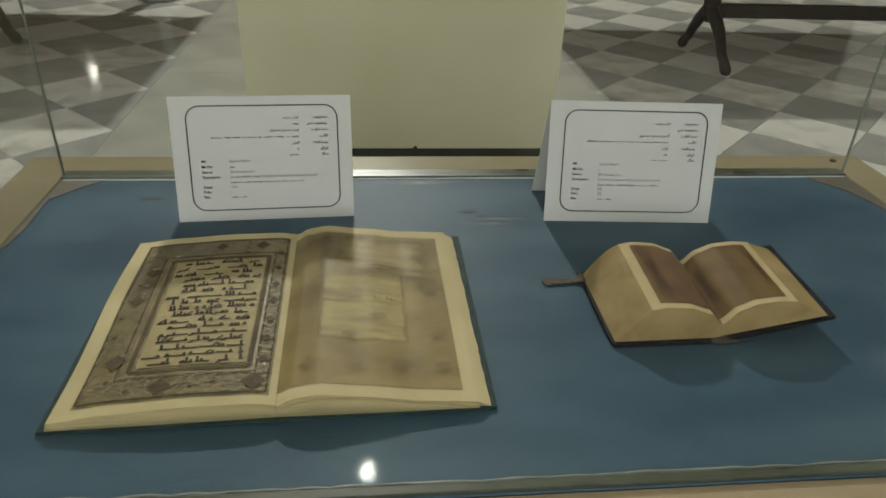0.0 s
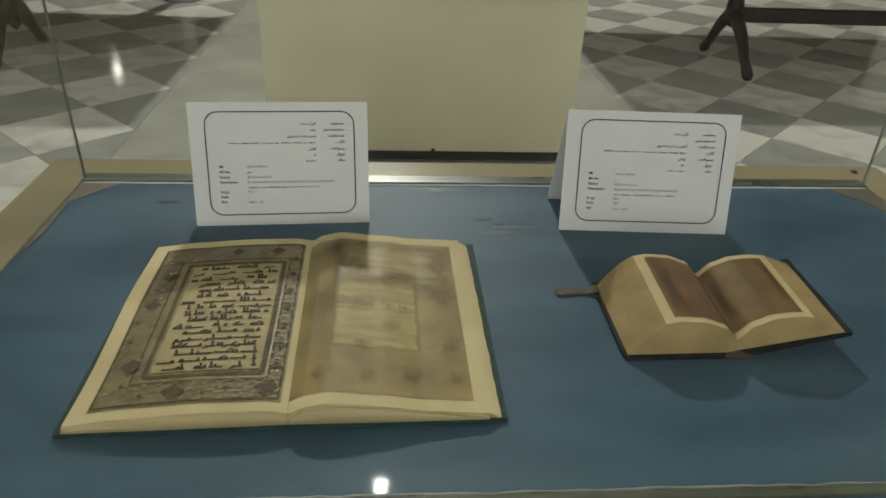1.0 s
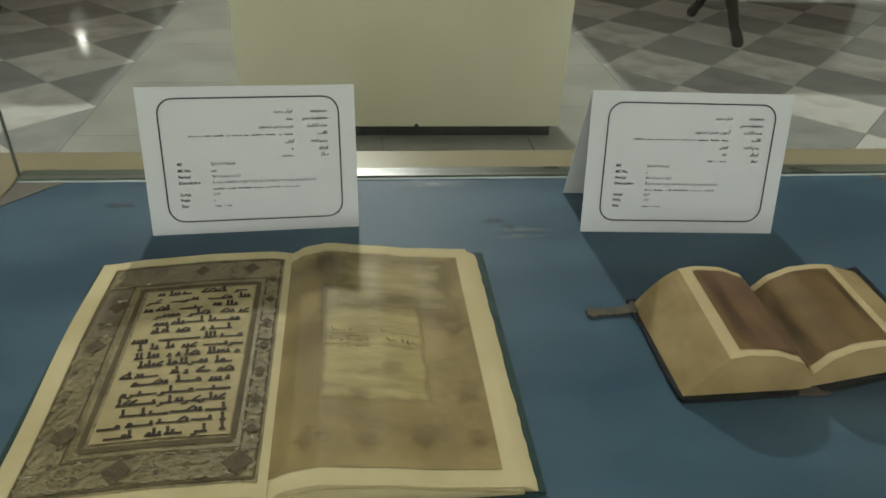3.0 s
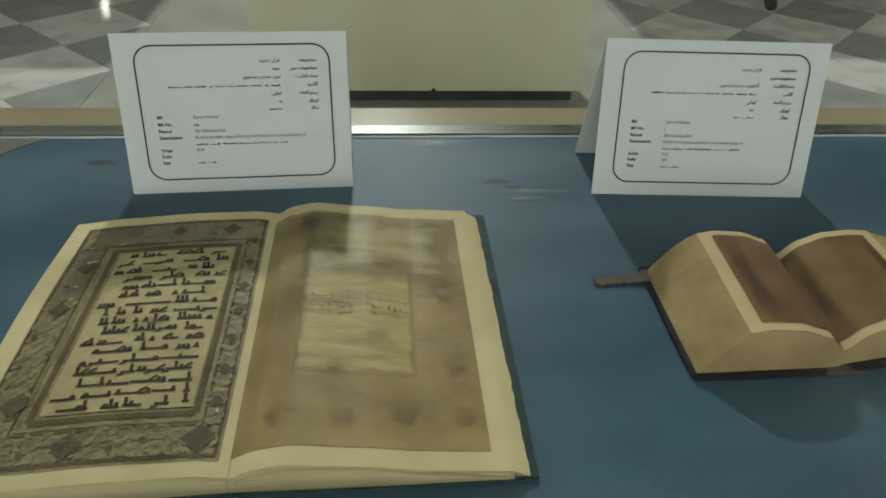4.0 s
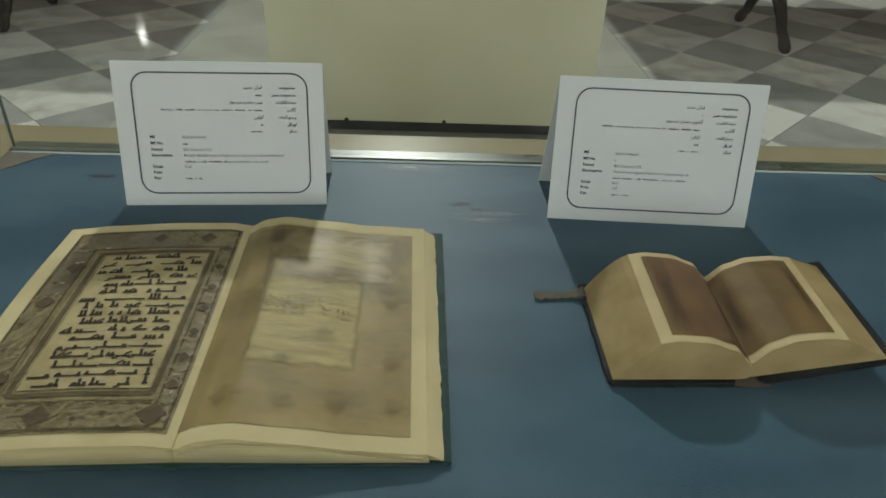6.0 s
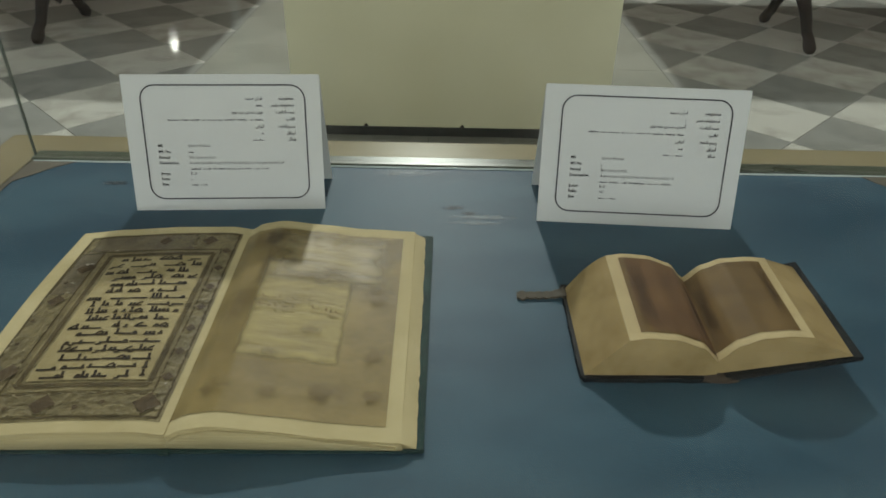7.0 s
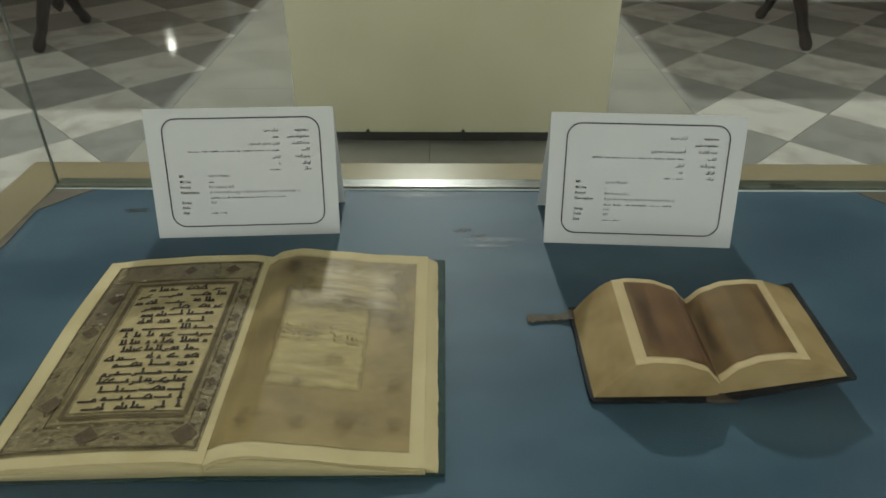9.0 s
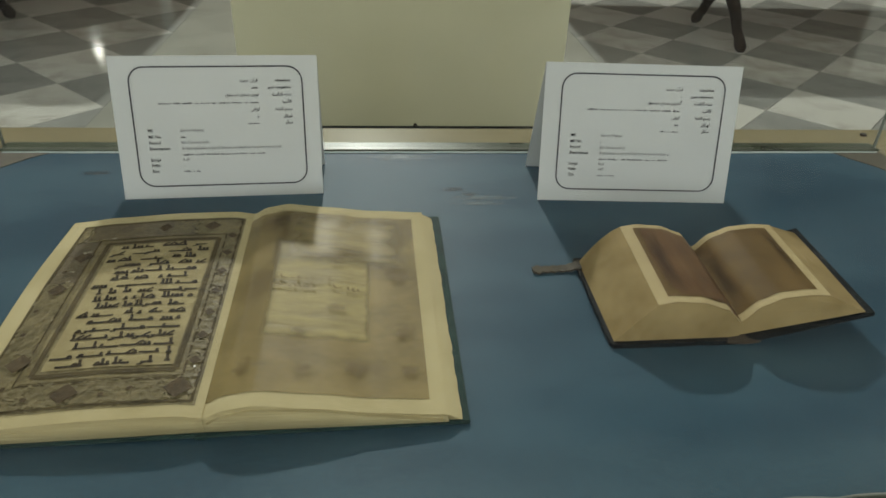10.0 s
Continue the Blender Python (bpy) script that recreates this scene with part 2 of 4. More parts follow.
def let_light_through(m, share):
    """Thin paper: some of the light that falls on its far side comes through."""
    n, l = m.node_tree.nodes, m.node_tree.links
    b, glow, mix = n["Principled BSDF"], n.new("ShaderNodeBsdfTranslucent"), n.new("ShaderNodeMixShader")
    glow.inputs[0].default_value, mix.inputs[0].default_value = (0.8, 0.78, 0.7, 1), share
    l.new(b.outputs[0], mix.inputs[1])
    l.new(glow.outputs[0], mix.inputs[2])
    l.new(mix.outputs[0], n["Material Output"].inputs[0])


let_light_through(CARD, 0.13)
feather(DARK_PANEL, 0.4, 0.1)
feather(GUTTER_BAND, -0.05, 0.2, 0.3)
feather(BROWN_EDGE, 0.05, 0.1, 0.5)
SCUFF_DARK = surface("dark_scuff", (0.012, 0.03, 0.045), (0.025, 0.05, 0.07), 60, 0.6)
SCUFF_PALE = surface("pale_scuff", (0.1, 0.17, 0.2), (0.16, 0.23, 0.26), 60, 0.5)
soften(SCUFF_DARK, 0.0, 0.5, 0.6)
soften(SCUFF_PALE, -0.15, 0.45, 0.6)
soften(STAIN, 0.15, 0.5, 0.7, 0.42)
BLUE = board_material()
BARE_BOARD = surface("bare_brown_board", (0.085, 0.074, 0.052), (0.15, 0.13, 0.094), 30, 0.6, 200, 0.2)
for matt in (LEATHER, BROWN_LEAF, RED_LEAF, STRAP, SPINE_LEATHER):
    matt.node_tree.nodes["Principled BSDF"].inputs["Specular IOR Level"].default_value = 0.12
for flat, gloss in ((BLUE, 0.14), (RAIL, 0.08)):
    flat.node_tree.nodes["Principled BSDF"].inputs["Specular IOR Level"].default_value = gloss
for dull in (PAPER, SMALL_PAPER, PARCHMENT, PANEL, LEAF_PALE, TAN_BLOCK, PAPER_EDGE, FRAME_BAND, MOTIF_PALE, GREEN_CLOTH, DARK_WOOD, STAIN, BROWN_EDGE, SCRIPT_INK, MOTIF_DARK, INK, LINE_INK, FADED_SCRIPT, INK_PALE):
    dull.node_tree.nodes["Principled BSDF"].inputs["Specular IOR Level"].default_value = 0.2
for worn in (WRINKLED, STAINED, LEAF_PALE):
    worn.node_tree.nodes["Principled BSDF"].inputs["Specular IOR Level"].default_value = 0.16

# ---- building helpers ----
ORIGIN = {}


def thing(name, at, label, category, group="", kind=""):
    """An empty at the base of a thing, to which its parts are tied."""
    ob = new(name)
    ob.location, ob.empty_display_size = at, 0.05
    ORIGIN[ob] = Vector(at)
    return tagged(ob, label, category, group, kind)


def part(name, bm, material, parent=None, label="", smooth=False):
    """Links a bmesh, drawn in world places, as one mesh under a thing or a part."""
    me = bpy.data.meshes.new(name)
    if parent is not None:
        bmesh.ops.translate(bm, vec=-ORIGIN[parent], verts=bm.verts)
    bmesh.ops.recalc_face_normals(bm, faces=bm.faces)
    for f in bm.faces:
        f.smooth = smooth
    bm.to_mesh(me)
    bm.free()
    for m in material if isinstance(material, (list, tuple)) else [material]:
        me.materials.append(m)
    ob = new(name, me)
    if parent is not None:
        ob.parent = parent
        ORIGIN[ob] = ORIGIN[parent]
    return tagged(ob, label)


def box(x0, x1, y0, y1, z0, z1, bevel=0.0, bm=None, segments=2):
    bm2 = bmesh.new()
    bmesh.ops.create_cube(bm2, size=1)
    for v in bm2.verts:
        v.co = Vector(((x0 + x1) / 2 + v.co.x * (x1 - x0), (y0 + y1) / 2 + v.co.y * (y1 - y0), (z0 + z1) / 2 + v.co.z * (z1 - z0)))
    if bevel:
        bmesh.ops.bevel(bm2, geom=bm2.edges[:], offset=bevel, segments=segments, profile=0.6, affect="EDGES")
    if bm is None:
        return bm2
    me = bpy.data.meshes.new("tmp")
    bm2.to_mesh(me)
    bm2.free()
    bm.from_mesh(me)
    bpy.data.meshes.remove(me)
    return bm


def loft(rings, closed=True, caps=True, bm=None):
    """Skin over rings of points, each ring with the same number of points."""
    bm = bm or bmesh.new()
    rows = [[bm.verts.new(p) for p in ring] for ring in rings]
    for a, b in zip(rows, rows[1:]):
        n = len(a)
        for i in range(n if closed else n - 1):
            bm.faces.new((a[i], a[(i + 1) % n], b[(i + 1) % n], b[i]))
    if caps and closed:
        bm.faces.new(rows[0])
        bm.faces.new(rows[-1])
    return bm


def tube(points, radii, sides=10, bm=None):
    """A round bar along points with a radius at each."""
    rings = []
    for i, p in enumerate(points):
        p = Vector(p)
        d = (Vector(points[min(i + 1, len(points) - 1)]) - Vector(points[max(i - 1, 0)])).normalized()
        a = d.orthogonal().normalized() if abs(d.x) > 0.9 else d.cross(Vector((1, 0, 0))).normalized()
        b = d.cross(a)
        rings.append([p + radii[i] * (math.cos(2 * math.pi * k / sides) * a + math.sin(2 * math.pi * k / sides) * b) for k in range(sides)])
    return loft(rings, bm=bm)


def sheet(where, u0, u1, v0, v1, nu, nv, rise):
    """A thin leaf that lies on the surface where(u, v), by rise above it."""
    bm = bmesh.new()
    g = [[bm.verts.new(where(u0 + (u1 - u0) * i / nu, v0 + (v1 - v0) * j / nv) + Vector((0, 0, rise))) for i in range(nu + 1)] for j in range(nv + 1)]
    for j in range(nv):
        for i in range(nu):
            bm.faces.new((g[j][i], g[j][i + 1], g[j + 1][i + 1], g[j + 1][i]))
    return bm


def outline(where, shape, rise, bm=None):
    """One flat piece with its outline given in the surface's u, v."""
    bm = bm or bmesh.new()
    c = bm.verts.new(where(sum(p[0] for p in shape) / len(shape), sum(p[1] for p in shape) / len(shape)) + Vector((0, 0, rise)))
    ring = [bm.verts.new(where(*p) + Vector((0, 0, rise))) for p in shape]
    for a, b in zip(ring, ring[1:] + ring[:1]):
        bm.faces.new((c, a, b))
    return bm


def ribbon(where, path, width, rise, bm=None, taper=False):
    """A narrow band along a path in the surface's u, v; width in v, set off across the path."""
    bm = bm or bmesh.new()
    prev = None
    for i, (u, v) in enumerate(path):
        u2, v2 = path[min(i + 1, len(path) - 1)]
        u1, v1 = path[max(i - 1, 0)]
        du, dv = (u2 - u1) * 0.64, v2 - v1
        n = math.hypot(du, dv) or 1
        w = width * (1 - 0.7 * i / len(path) if taper else 1) / 2
        ou, ov = -dv / n * w / 0.64, du / n * w
        pair = [bm.verts.new(where(u + s * ou, v + s * ov) + Vector((0, 0, rise))) for s in (1, -1)]
        if prev:
            bm.faces.new((prev[0], prev[1], pair[1], pair[0]))
        prev = pair
    return bm


def lerp(x, knots):
    for (a, p), (b, q) in zip(knots, knots[1:]):
        if x <= b:
            k = (x - a) / (b - a)
            k = max(0.0, k)
            return p + (q - p) * (k * k * (3 - 2 * k) * 0.5 + k * 0.5)
    return knots[-1][1]


def quad(c, u, v):
    bl, br, tr, tl = c
    return ((1 - u) * (1 - v) * bl[0] + u * (1 - v) * br[0] + u * v * tr[0] + (1 - u) * v * tl[0],
            (1 - u) * (1 - v) * bl[1] + u * (1 - v) * br[1] + u * v * tr[1] + (1 - u) * v * tl[1])


# ---- the hall ----
X0, X1, Y0, Y1, Z1 = -8.0, 9.0, -5.0, 12.0, 12.0
# openings added out of view for the fill lamps
WIN = {"south": (-3.0, 3.0, 1.1, 3.3), "east": (1.5, 6.5, 2.3, 4.9), "west": (0.5, 5.5, 2.3, 4.9)}


def wall_with_window(name, axis, at, thick, lo, hi, hole):
    """A wall with a window through it, of four butted pieces."""
    bm = bmesh.new()
    a, b, c, d = hole
    for s0, s1, z0, z1 in ((lo, a, 0, Z1), (b, hi, 0, Z1), (a, b, 0, c), (a, b, d, Z1)):
        if axis == "y":
            box(s0, s1, min(at, at + thick), max(at, at + thick), z0, z1, bm=bm)
        else:
            box(min(at, at + thick), max(at, at + thick), s0, s1, z0, z1, bm=bm)
    return tagged(part(name, bm, PLASTER), "plain pale plaster hall wall", "wall", kind="structure")


wall_with_window("wall_south", "y", Y0, -0.3, X0, X1, WIN["south"])
wall_with_window("wall_east", "x", X1, 0.3, Y0, Y1, WIN["east"])
wall_with_window("wall_west", "x", X0, -0.3, Y0, Y1, WIN["west"])
tagged(part("wall_north", box(X0, X1, Y1, Y1 + 0.3, 0, Z1), PANELLING), "plain dark wood-panelled hall wall", "wall", kind="structure")
tagged(part("ceiling", box(X0, X1, Y0, Y1, Z1, Z1 + 0.2), CEILING), "high plain white painted hall ceiling", "ceiling", kind="structure")
floor = tagged(part("floor", box(X0, X1, Y0, Y1, -0.2, -0.012), GROUT), "polished marble floor of grey and white diamond tiles", "floor", kind="structure")
ORIGIN[floor] = Vector((0, 0, 0))

# ---- display cases ----
CX, CY = 0.02, -0.1625  # middle of the case
IN_X, IN_Y, RAIL_W = 0.548, 0.2775, 0.066


def display_case():
    case = thing("display_case", (CX, CY, 0), "cream laminate museum display case with glass hood and tan wooden rail", "display case", "display cases in the hall")
    hx, hy = 0.571, 0.29
    part("body", box(CX - hx, CX + hx, CY - hy, CY + hy, 0.064, 0.652, 0.004), CREAM, case)
    part("plinth", box(CX - hx + 0.012, CX + hx - 0.012, CY - hy + 0.07, CY + hy - 0.07, 0, 0.064), PLINTH, case, "recessed black plinth")
    for sx in (0.044, -0.31):
        part("stud", tube([(CX + sx, CY - hy + 0.002, 0.068), (CX + sx, CY - hy - 0.006, 0.067)], [0.009, 0.005], 8), SCREW, case, "small dark metal stud")
    # rail: rounded section swept along four mitred sides
    prof = [(0.0, -0.033), (0.0, -0.001), (0.001, 0.0), (RAIL_W - 0.008, 0.0), (RAIL_W - 0.002, -0.002), (RAIL_W, -0.008), (RAIL_W, -0.026), (RAIL_W - 0.006, -0.033)]
    cor = [(-1, -1), (1, -1), (1, 1), (-1, 1)]
    for i in range(4):
        rings = []
        for sx, sy in (cor[i], cor[(i + 1) % 4]):
            rings.append([Vector((CX + sx * (IN_X + 0.0012 + o), CY + sy * (IN_Y + 0.0012 + o) + (0.0095 - 0.075 * o if sy > 0 else 0), DECK + z)) for o, z in prof])
        part("rail", loft(rings), RAIL, case, "tan painted wooden rail")
    part("screw", tube([(CX + 0.562, CY + 0.322, DECK - 0.001), (CX + 0.562, CY + 0.322, DECK + 0.0025)], [0.0055, 0.004], 8), SCREW, case, "dark screw head in the rail")
    # board
    bm = bmesh.new()
    nx, ny = 40, 60
    g = []
    for j in range(ny + 1):
        row = []
        for i in range(nx + 1):
            x, y = CX - IN_X + 2 * IN_X * i / nx, CY - IN_Y + 2 * IN_Y * j / ny
            row.append(bm.verts.new((x, y, DECK + 0.9 * max(0.0, -0.385 - y) ** 2)))
        g.append(row)
    for j in range(ny):
        for i in range(nx):
            bm.faces.new((g[j][i], g[j][i + 1], g[j + 1][i + 1], g[j + 1][i]))
    ret = bmesh.ops.extrude_face_region(bm, geom=bm.faces[:])
    bmesh.ops.translate(bm, vec=(0, 0, -0.03), verts=[v for v in ret["geom"] if isinstance(v, bmesh.types.BMVert)])
    board = part("display_board", bm, BLUE, case, "blue vinyl-covered display board", True)
    # back corners where the vinyl stops short and the brown board shows
    x0, x1, y1 = CX - IN_X + 0.0005, CX + IN_X - 0.0005, CY + IN_Y - 0.0005
    for pts in ([(x0, -0.09), (x0 + 0.005, -0.07), (x0 + 0.009, -0.03), (x0 + 0.007, 0.01), (x0 + 0.006, 0.044), (x0 + 0.021, 0.062), (x0 + 0.038, 0.084), (x0 + 0.046, 0.091), (x0 + 0.066, 0.109), (x0 + 0.09, y1), (x0, y1)],
                [(x1, y1), (x1 - 0.08, y1), (x1 - 0.066, 0.104), (x1 - 0.054, 0.084), (x1 - 0.03, 0.054), (x1 - 0.017, 0.02), (x1 - 0.011, -0.02), (x1 - 0.008, -0.06), (x1, -0.1)]):
        bm = bmesh.new()
        base = bm.faces.new([bm.verts.new((x, y, DECK - 0.001)) for x, y in pts])
        up = bmesh.ops.extrude_face_region(bm, geom=[base])
        bmesh.ops.translate(bm, vec=(0, 0, 0.0018), verts=[v for v in up["geom"] if isinstance(v, bmesh.types.BMVert)])
        part("bare_corner", bm, BARE_BOARD, board, "bare dark brown board corner")
    # hood
    x0, x1, y0, y1, zt = CX - IN_X, CX + IN_X, CY - IN_Y, CY + IN_Y, DECK + 0.41
    t = 0.006
    base = DECK + 0.004
    panes = [box(x0, x1, y0, y0 + t, base, zt), box(x0, x1, y1 - t, y1, base, zt), box(x0, x0 + t, y0 + t, y1 - t, base, zt), box(x1 - t, x1, y0 + t, y1 - t, base, zt), box(x0, x1, y0, y1, zt, zt + t)]
    for bm in panes:
        part("glass_pane", bm, GLASS, case, "clear glass pane").visible_shadow = False
    for sx, jm in ((x0 + 0.002, JOINT_GLASS), (x1 - 0.002, JOINT_PALE)):
        part("pane_joint", box(sx - 0.001, sx + 0.001, y1 - 0.005, y1 - 0.0018, DECK + 0.001, zt), jm, case, "thin green glass joint")
    part("channel", box(x0, x1, y1 - 0.012, y1 + 0.0105, DECK - 0.006, DECK + 0.0036, 0.0008), GLASS_EDGE, case, "dark green setting channel")
    part("channel", box(x0, x1, y0, y0 + 0.008, DECK + 0.0004, DECK + 0.0052, 0.0008), GLASS_EDGE, case, "dark green setting channel")
    rnd = random.Random(4)
    for y, amp, low, seal in ((y1 - 0.0142, 0.0003, 0.0, SEALANT), (y0 + 0.0105, 0.0011, -0.0017, JOINT_PALE)):
        pts, rad = [], []
        for k in range(81):
            pts.append((x0 + 0.004 + (x1 - x0 - 0.008) * k / 80, y + rnd.uniform(-amp, amp), DECK + 0.0006 - low))
            rad.append(0.0013 + rnd.uniform(0, amp))
        part("sealant_bead", tube(pts, rad, 6), seal, case, "pale uneven sealant bead", smooth=True)
    return case


case = display_case()
other_case = copy_thing(case, pose(0.003, 2.032, 0))
tagged(other_case, "cream laminate display case on a recessed black plinth")

for x, y, a, b, m, lab in ((-0.003, 0.0, 0.016, 0.006, SCUFF_DARK, "dark scuff on the blue board"), (0.014, -0.012, 0.012, 0.005, SCUFF_DARK, "dark scuff on the blue board"), (0.03, -0.022, 0.045, 0.006, SCUFF_PALE, "pale scuff on the blue board"),
                        (0.02, -0.035, 0.035, 0.005, SCUFF_PALE, "pale scuff on the blue board"), (-0.06, 0.085, 0.05, 0.012, SCUFF_PALE, "pale scuff on the blue board"), (-0.4, 0.045, 0.02, 0.007, SCUFF_DARK, "dark scuff on the blue board")):
    bm = sheet(lambda u, v: Vector((x + a * (2 * u - 1), y + b * (2 * v - 1) + 0.004 * u * (a > 0.03), DECK + 0.0004)), 0, 1, 0, 1, 4, 4, 0)
    part("scuff", bm, m, case, lab)

# ---- printed cards ----
FORMS = {"م": 0xFEE1, "خ": 0xFEA5, "ط": 0xFEC1, "ن": 0xFEE5, "ب": 0xFE8F, "س": 0xFEB1, "ت": 0xFE95, "ل": 0xFEDD, "ق": 0xFED5, "ج": 0xFE9D,
         "ص": 0xFEB9, "ع": 0xFEC9, "ف": 0xFED1, "ک": 0xFB8E, "ی": 0xFBFC, "ہ": 0xFBA6, "ئ": 0xFE89, "ٹ": 0xFB66, "ھ": 0xFBAA}
ENDS = {"و": 0xFEED, "ر": 0xFEAD, "ا": 0xFE8D, "د": 0xFEA9, "ز": 0xFEAF, "آ": 0xFE81}


def shaped(text):
    """Joins the letters of right-to-left words and sets them in the order in which they are drawn."""
    words = []
    for w in text.split():
        out = ""
        for i, c in enumerate(w):
            before = i > 0 and w[i - 1] in FORMS
            if c in FORMS:
                after = i + 1 < len(w)
                out += chr(FORMS[c] + (3 if before and after else 2 if after else 1 if before else 0))
            else:
                out += chr(ENDS[c] + (1 if before else 0))
        words.append(out[::-1])
    return " ".join(words[::-1])


def lettering(name, body, size, m, material, parent, align="LEFT", bold=0.0, squash=1.0):
    """Printed words: flat mesh letters laid by the matrix m."""
    data = bpy.data.curves.new(name, "FONT")
    data.body, data.size, data.align_x, data.resolution_u, data.offset = body, size, align, 2, bold * size
    ob = bpy.data.objects.new(name, data)
    scene.collection.objects.link(ob)
    bpy.context.view_layer.update()
    me = bpy.data.meshes.new_from_object(ob.evaluated_get(bpy.context.evaluated_depsgraph_get()))
    bpy.data.objects.remove(ob)
    bm = bmesh.new()
    bm.from_mesh(me)
    bpy.data.meshes.remove(me)
    bmesh.ops.transform(bm, matrix=m @ Matrix.Diagonal((squash, 1, 1, 1)), verts=bm.verts)
    return part(name, bm, material, parent)


def tent_card(bl, br, tl, tr, back_y, label, rows_en, rows_ur):
    """A folded card: front panel with print, back panel, fold at the top."""
    rnd = random.Random(3)
    bl, br, tl, tr = (Vector((p[0], p[1], DECK + p[2])) for p in (bl, br, tl, tr))
    card = thing("tent_card", ((bl + br) / 2).to_tuple(), label, "label card", "printed cards in the case")
    ex = (br - bl).normalized()
    up = ((tl + tr) / 2 - (bl + br) / 2)
    ez = ex.cross(up).normalized()
    ey = ez.cross(ex)
    w, h = (br - bl).length, up.length
    m = Matrix((ex, ey, ez)).transposed().to_4x4()
    m.translation = bl
    if ez.y > 0:
        ez = -ez
    thick = 0.0006

    def panel(corners, name, inward):
        n = (corners[1] - corners[0]).cross(corners[3] - corners[0]).normalized()
        if n.y * inward < 0:
            n = -n
        return part(name, loft([corners, [p + n * thick for p in corners]]), CARD, card)

    c = [m @ Vector((0, 0, 0)), m @ Vector((w, 0, 0)), m @ Vector((w, h, 0)), m @ Vector((0, h, 0))]
    panel(c, "front_panel", 1)
    b0, b1 = Vector((c[3].x + 0.001, back_y[0], DECK)), Vector((c[2].x - 0.001, back_y[1], DECK))
    panel([b0, b1, c[2] + Vector((0, 0.0008, 0)), c[3] + Vector((0, 0.0008, 0))], "back_panel", 1)
    # rounded printed frame
    s = m @ Matrix.Translation((0, 0, 0.0007 if ez.dot(m.to_3x3() @ Vector((0, 0, 1))) > 0 else -0.0007))
    fx0, fx1, fy0, fy1, r, lw = 0.085 * w, 0.925 * w, 0.085 * h, 0.935 * h, 0.016, 0.0015
    pts = []
    for cx, cy, a0 in ((fx1 - r, fy1 - r, 0), (fx0 + r, fy1 - r, 90), (fx0 + r, fy0 + r, 180), (fx1 - r, fy0 + r, 270)):
        for k in range(9):
            a = radians(a0 + 90 * k / 8)
            pts.append((cx, cy, math.cos(a), math.sin(a)))
    bm = bmesh.new()
    ring = [(bm.verts.new(s @ Vector((x + r * ca, y + r * sa, 0))), bm.verts.new(s @ Vector((x + (r - lw) * ca, y + (r - lw) * sa, 0)))) for x, y, ca, sa in pts]
    for a, b in zip(ring, ring[1:] + ring[:1]):
        bm.faces.new((a[0], b[0], b[1], a[1]))
    part("printed_frame", bm, LINE_INK, card, "rounded black printed border line")
    size = 0.0043

    def bars(x, y, widths, right=False):
        bm = bmesh.new()
        for wd in widths:
            xa = x - wd if right else x
            for k in range(max(1, int(wd / 0.0014))):
                x0, tall, low = xa + 0.0014 * k, rnd.choice((0.0007, 0.0009, 0.0011, 0.0016)), rnd.choice((0, 0, 0.0003))
                bm.faces.new([bm.verts.new(s @ Vector(p)) for p in ((x0, y - low, 0), (x0 + 0.0011, y - low, 0), (x0 + 0.0011, y + tall, 0), (x0, y + tall, 0))])
            x += (-1 if right else 1) * (wd + 0.0017)
        part("unreadable_line", bm, INK_PALE, card)

    for y, name, value, blanks in rows_en:
        yy = h * (1 - y)
        if name:
            lettering("printed_word", name, size, s @ Matrix.Translation((0.15 * w, yy, 0)), INK, card, bold=0.02)
        if value:
            lettering("printed_word", value, size, s @ Matrix.Translation((0.305 * w, yy, 0)), INK_PALE, card, squash=0.94)
        if blanks:
            bars(0.305 * w, yy, blanks)
    for y, name, value, blanks in rows_ur:
        yy = h * (1 - y)
        lettering("printed_word", shaped(name), size * 1.05, s @ Matrix.Translation((0.865 * w, yy, 0)), INK, card, "RIGHT", bold=0.02)
        if value:
            lettering("printed_word", shaped(value), size * 1.05, s @ Matrix.Translation((0.705 * w, yy, 0)), INK, card, "RIGHT", bold=0.008)
        if blanks:
            bars(0.705 * w, yy, blanks, True)
    return card


UR = ["مخطوطہ", "مخطوطہ نمبر", "سنہ کتابت", "کاتب", "رسم الخط", "اوراق", "سائز"]
YS_UR = [0.175, 0.224, 0.274, 0.325, 0.378, 0.427, 0.474]
YS_EN = [0.518, 0.562, 0.606, 0.647, 0.688, 0.728, 0.768, 0.809]
EN = ["MS", "MS No.", "Period", "Description", "", "Script", "Folio", "Size"]


def rows(names, ys, values, blanks):
    return list(zip(ys, names, values, blanks))


tent_card((-0.350, -0.019, 0), (-0.145, -0.007, 0), (-0.350, 0.013, 0.141), (-0.152, 0.032, 0.14), (0.05, 0.068),
          "white folded paper label card with black print beside the large book",
          rows(EN, YS_EN, ["Quran Majeed", "", "9th Century A.D.", "A very valuable copy of Quran ascribed to the penmanship of", "", "Kufi", "", ""],
               [(), (0.006,), (), (), (0.012, 0.009, 0.013, 0.01, 0.006, 0.008, 0.006, 0.009), (), (0.002,), (0.0075, 0.0015, 0.005)]),
          rows(UR, YS_UR, ["قرآن مجید", "", "نویں صدی عیسوی".replace("ں", "ن"), "", "کوفی", "", ""],
               [(), (0.007,), (), (0.009, 0.004, 0.011, 0.012, 0.005, 0.009, 0.004, 0.011, 0.007, 0.013), (), (0.003,), (0.013,)]))
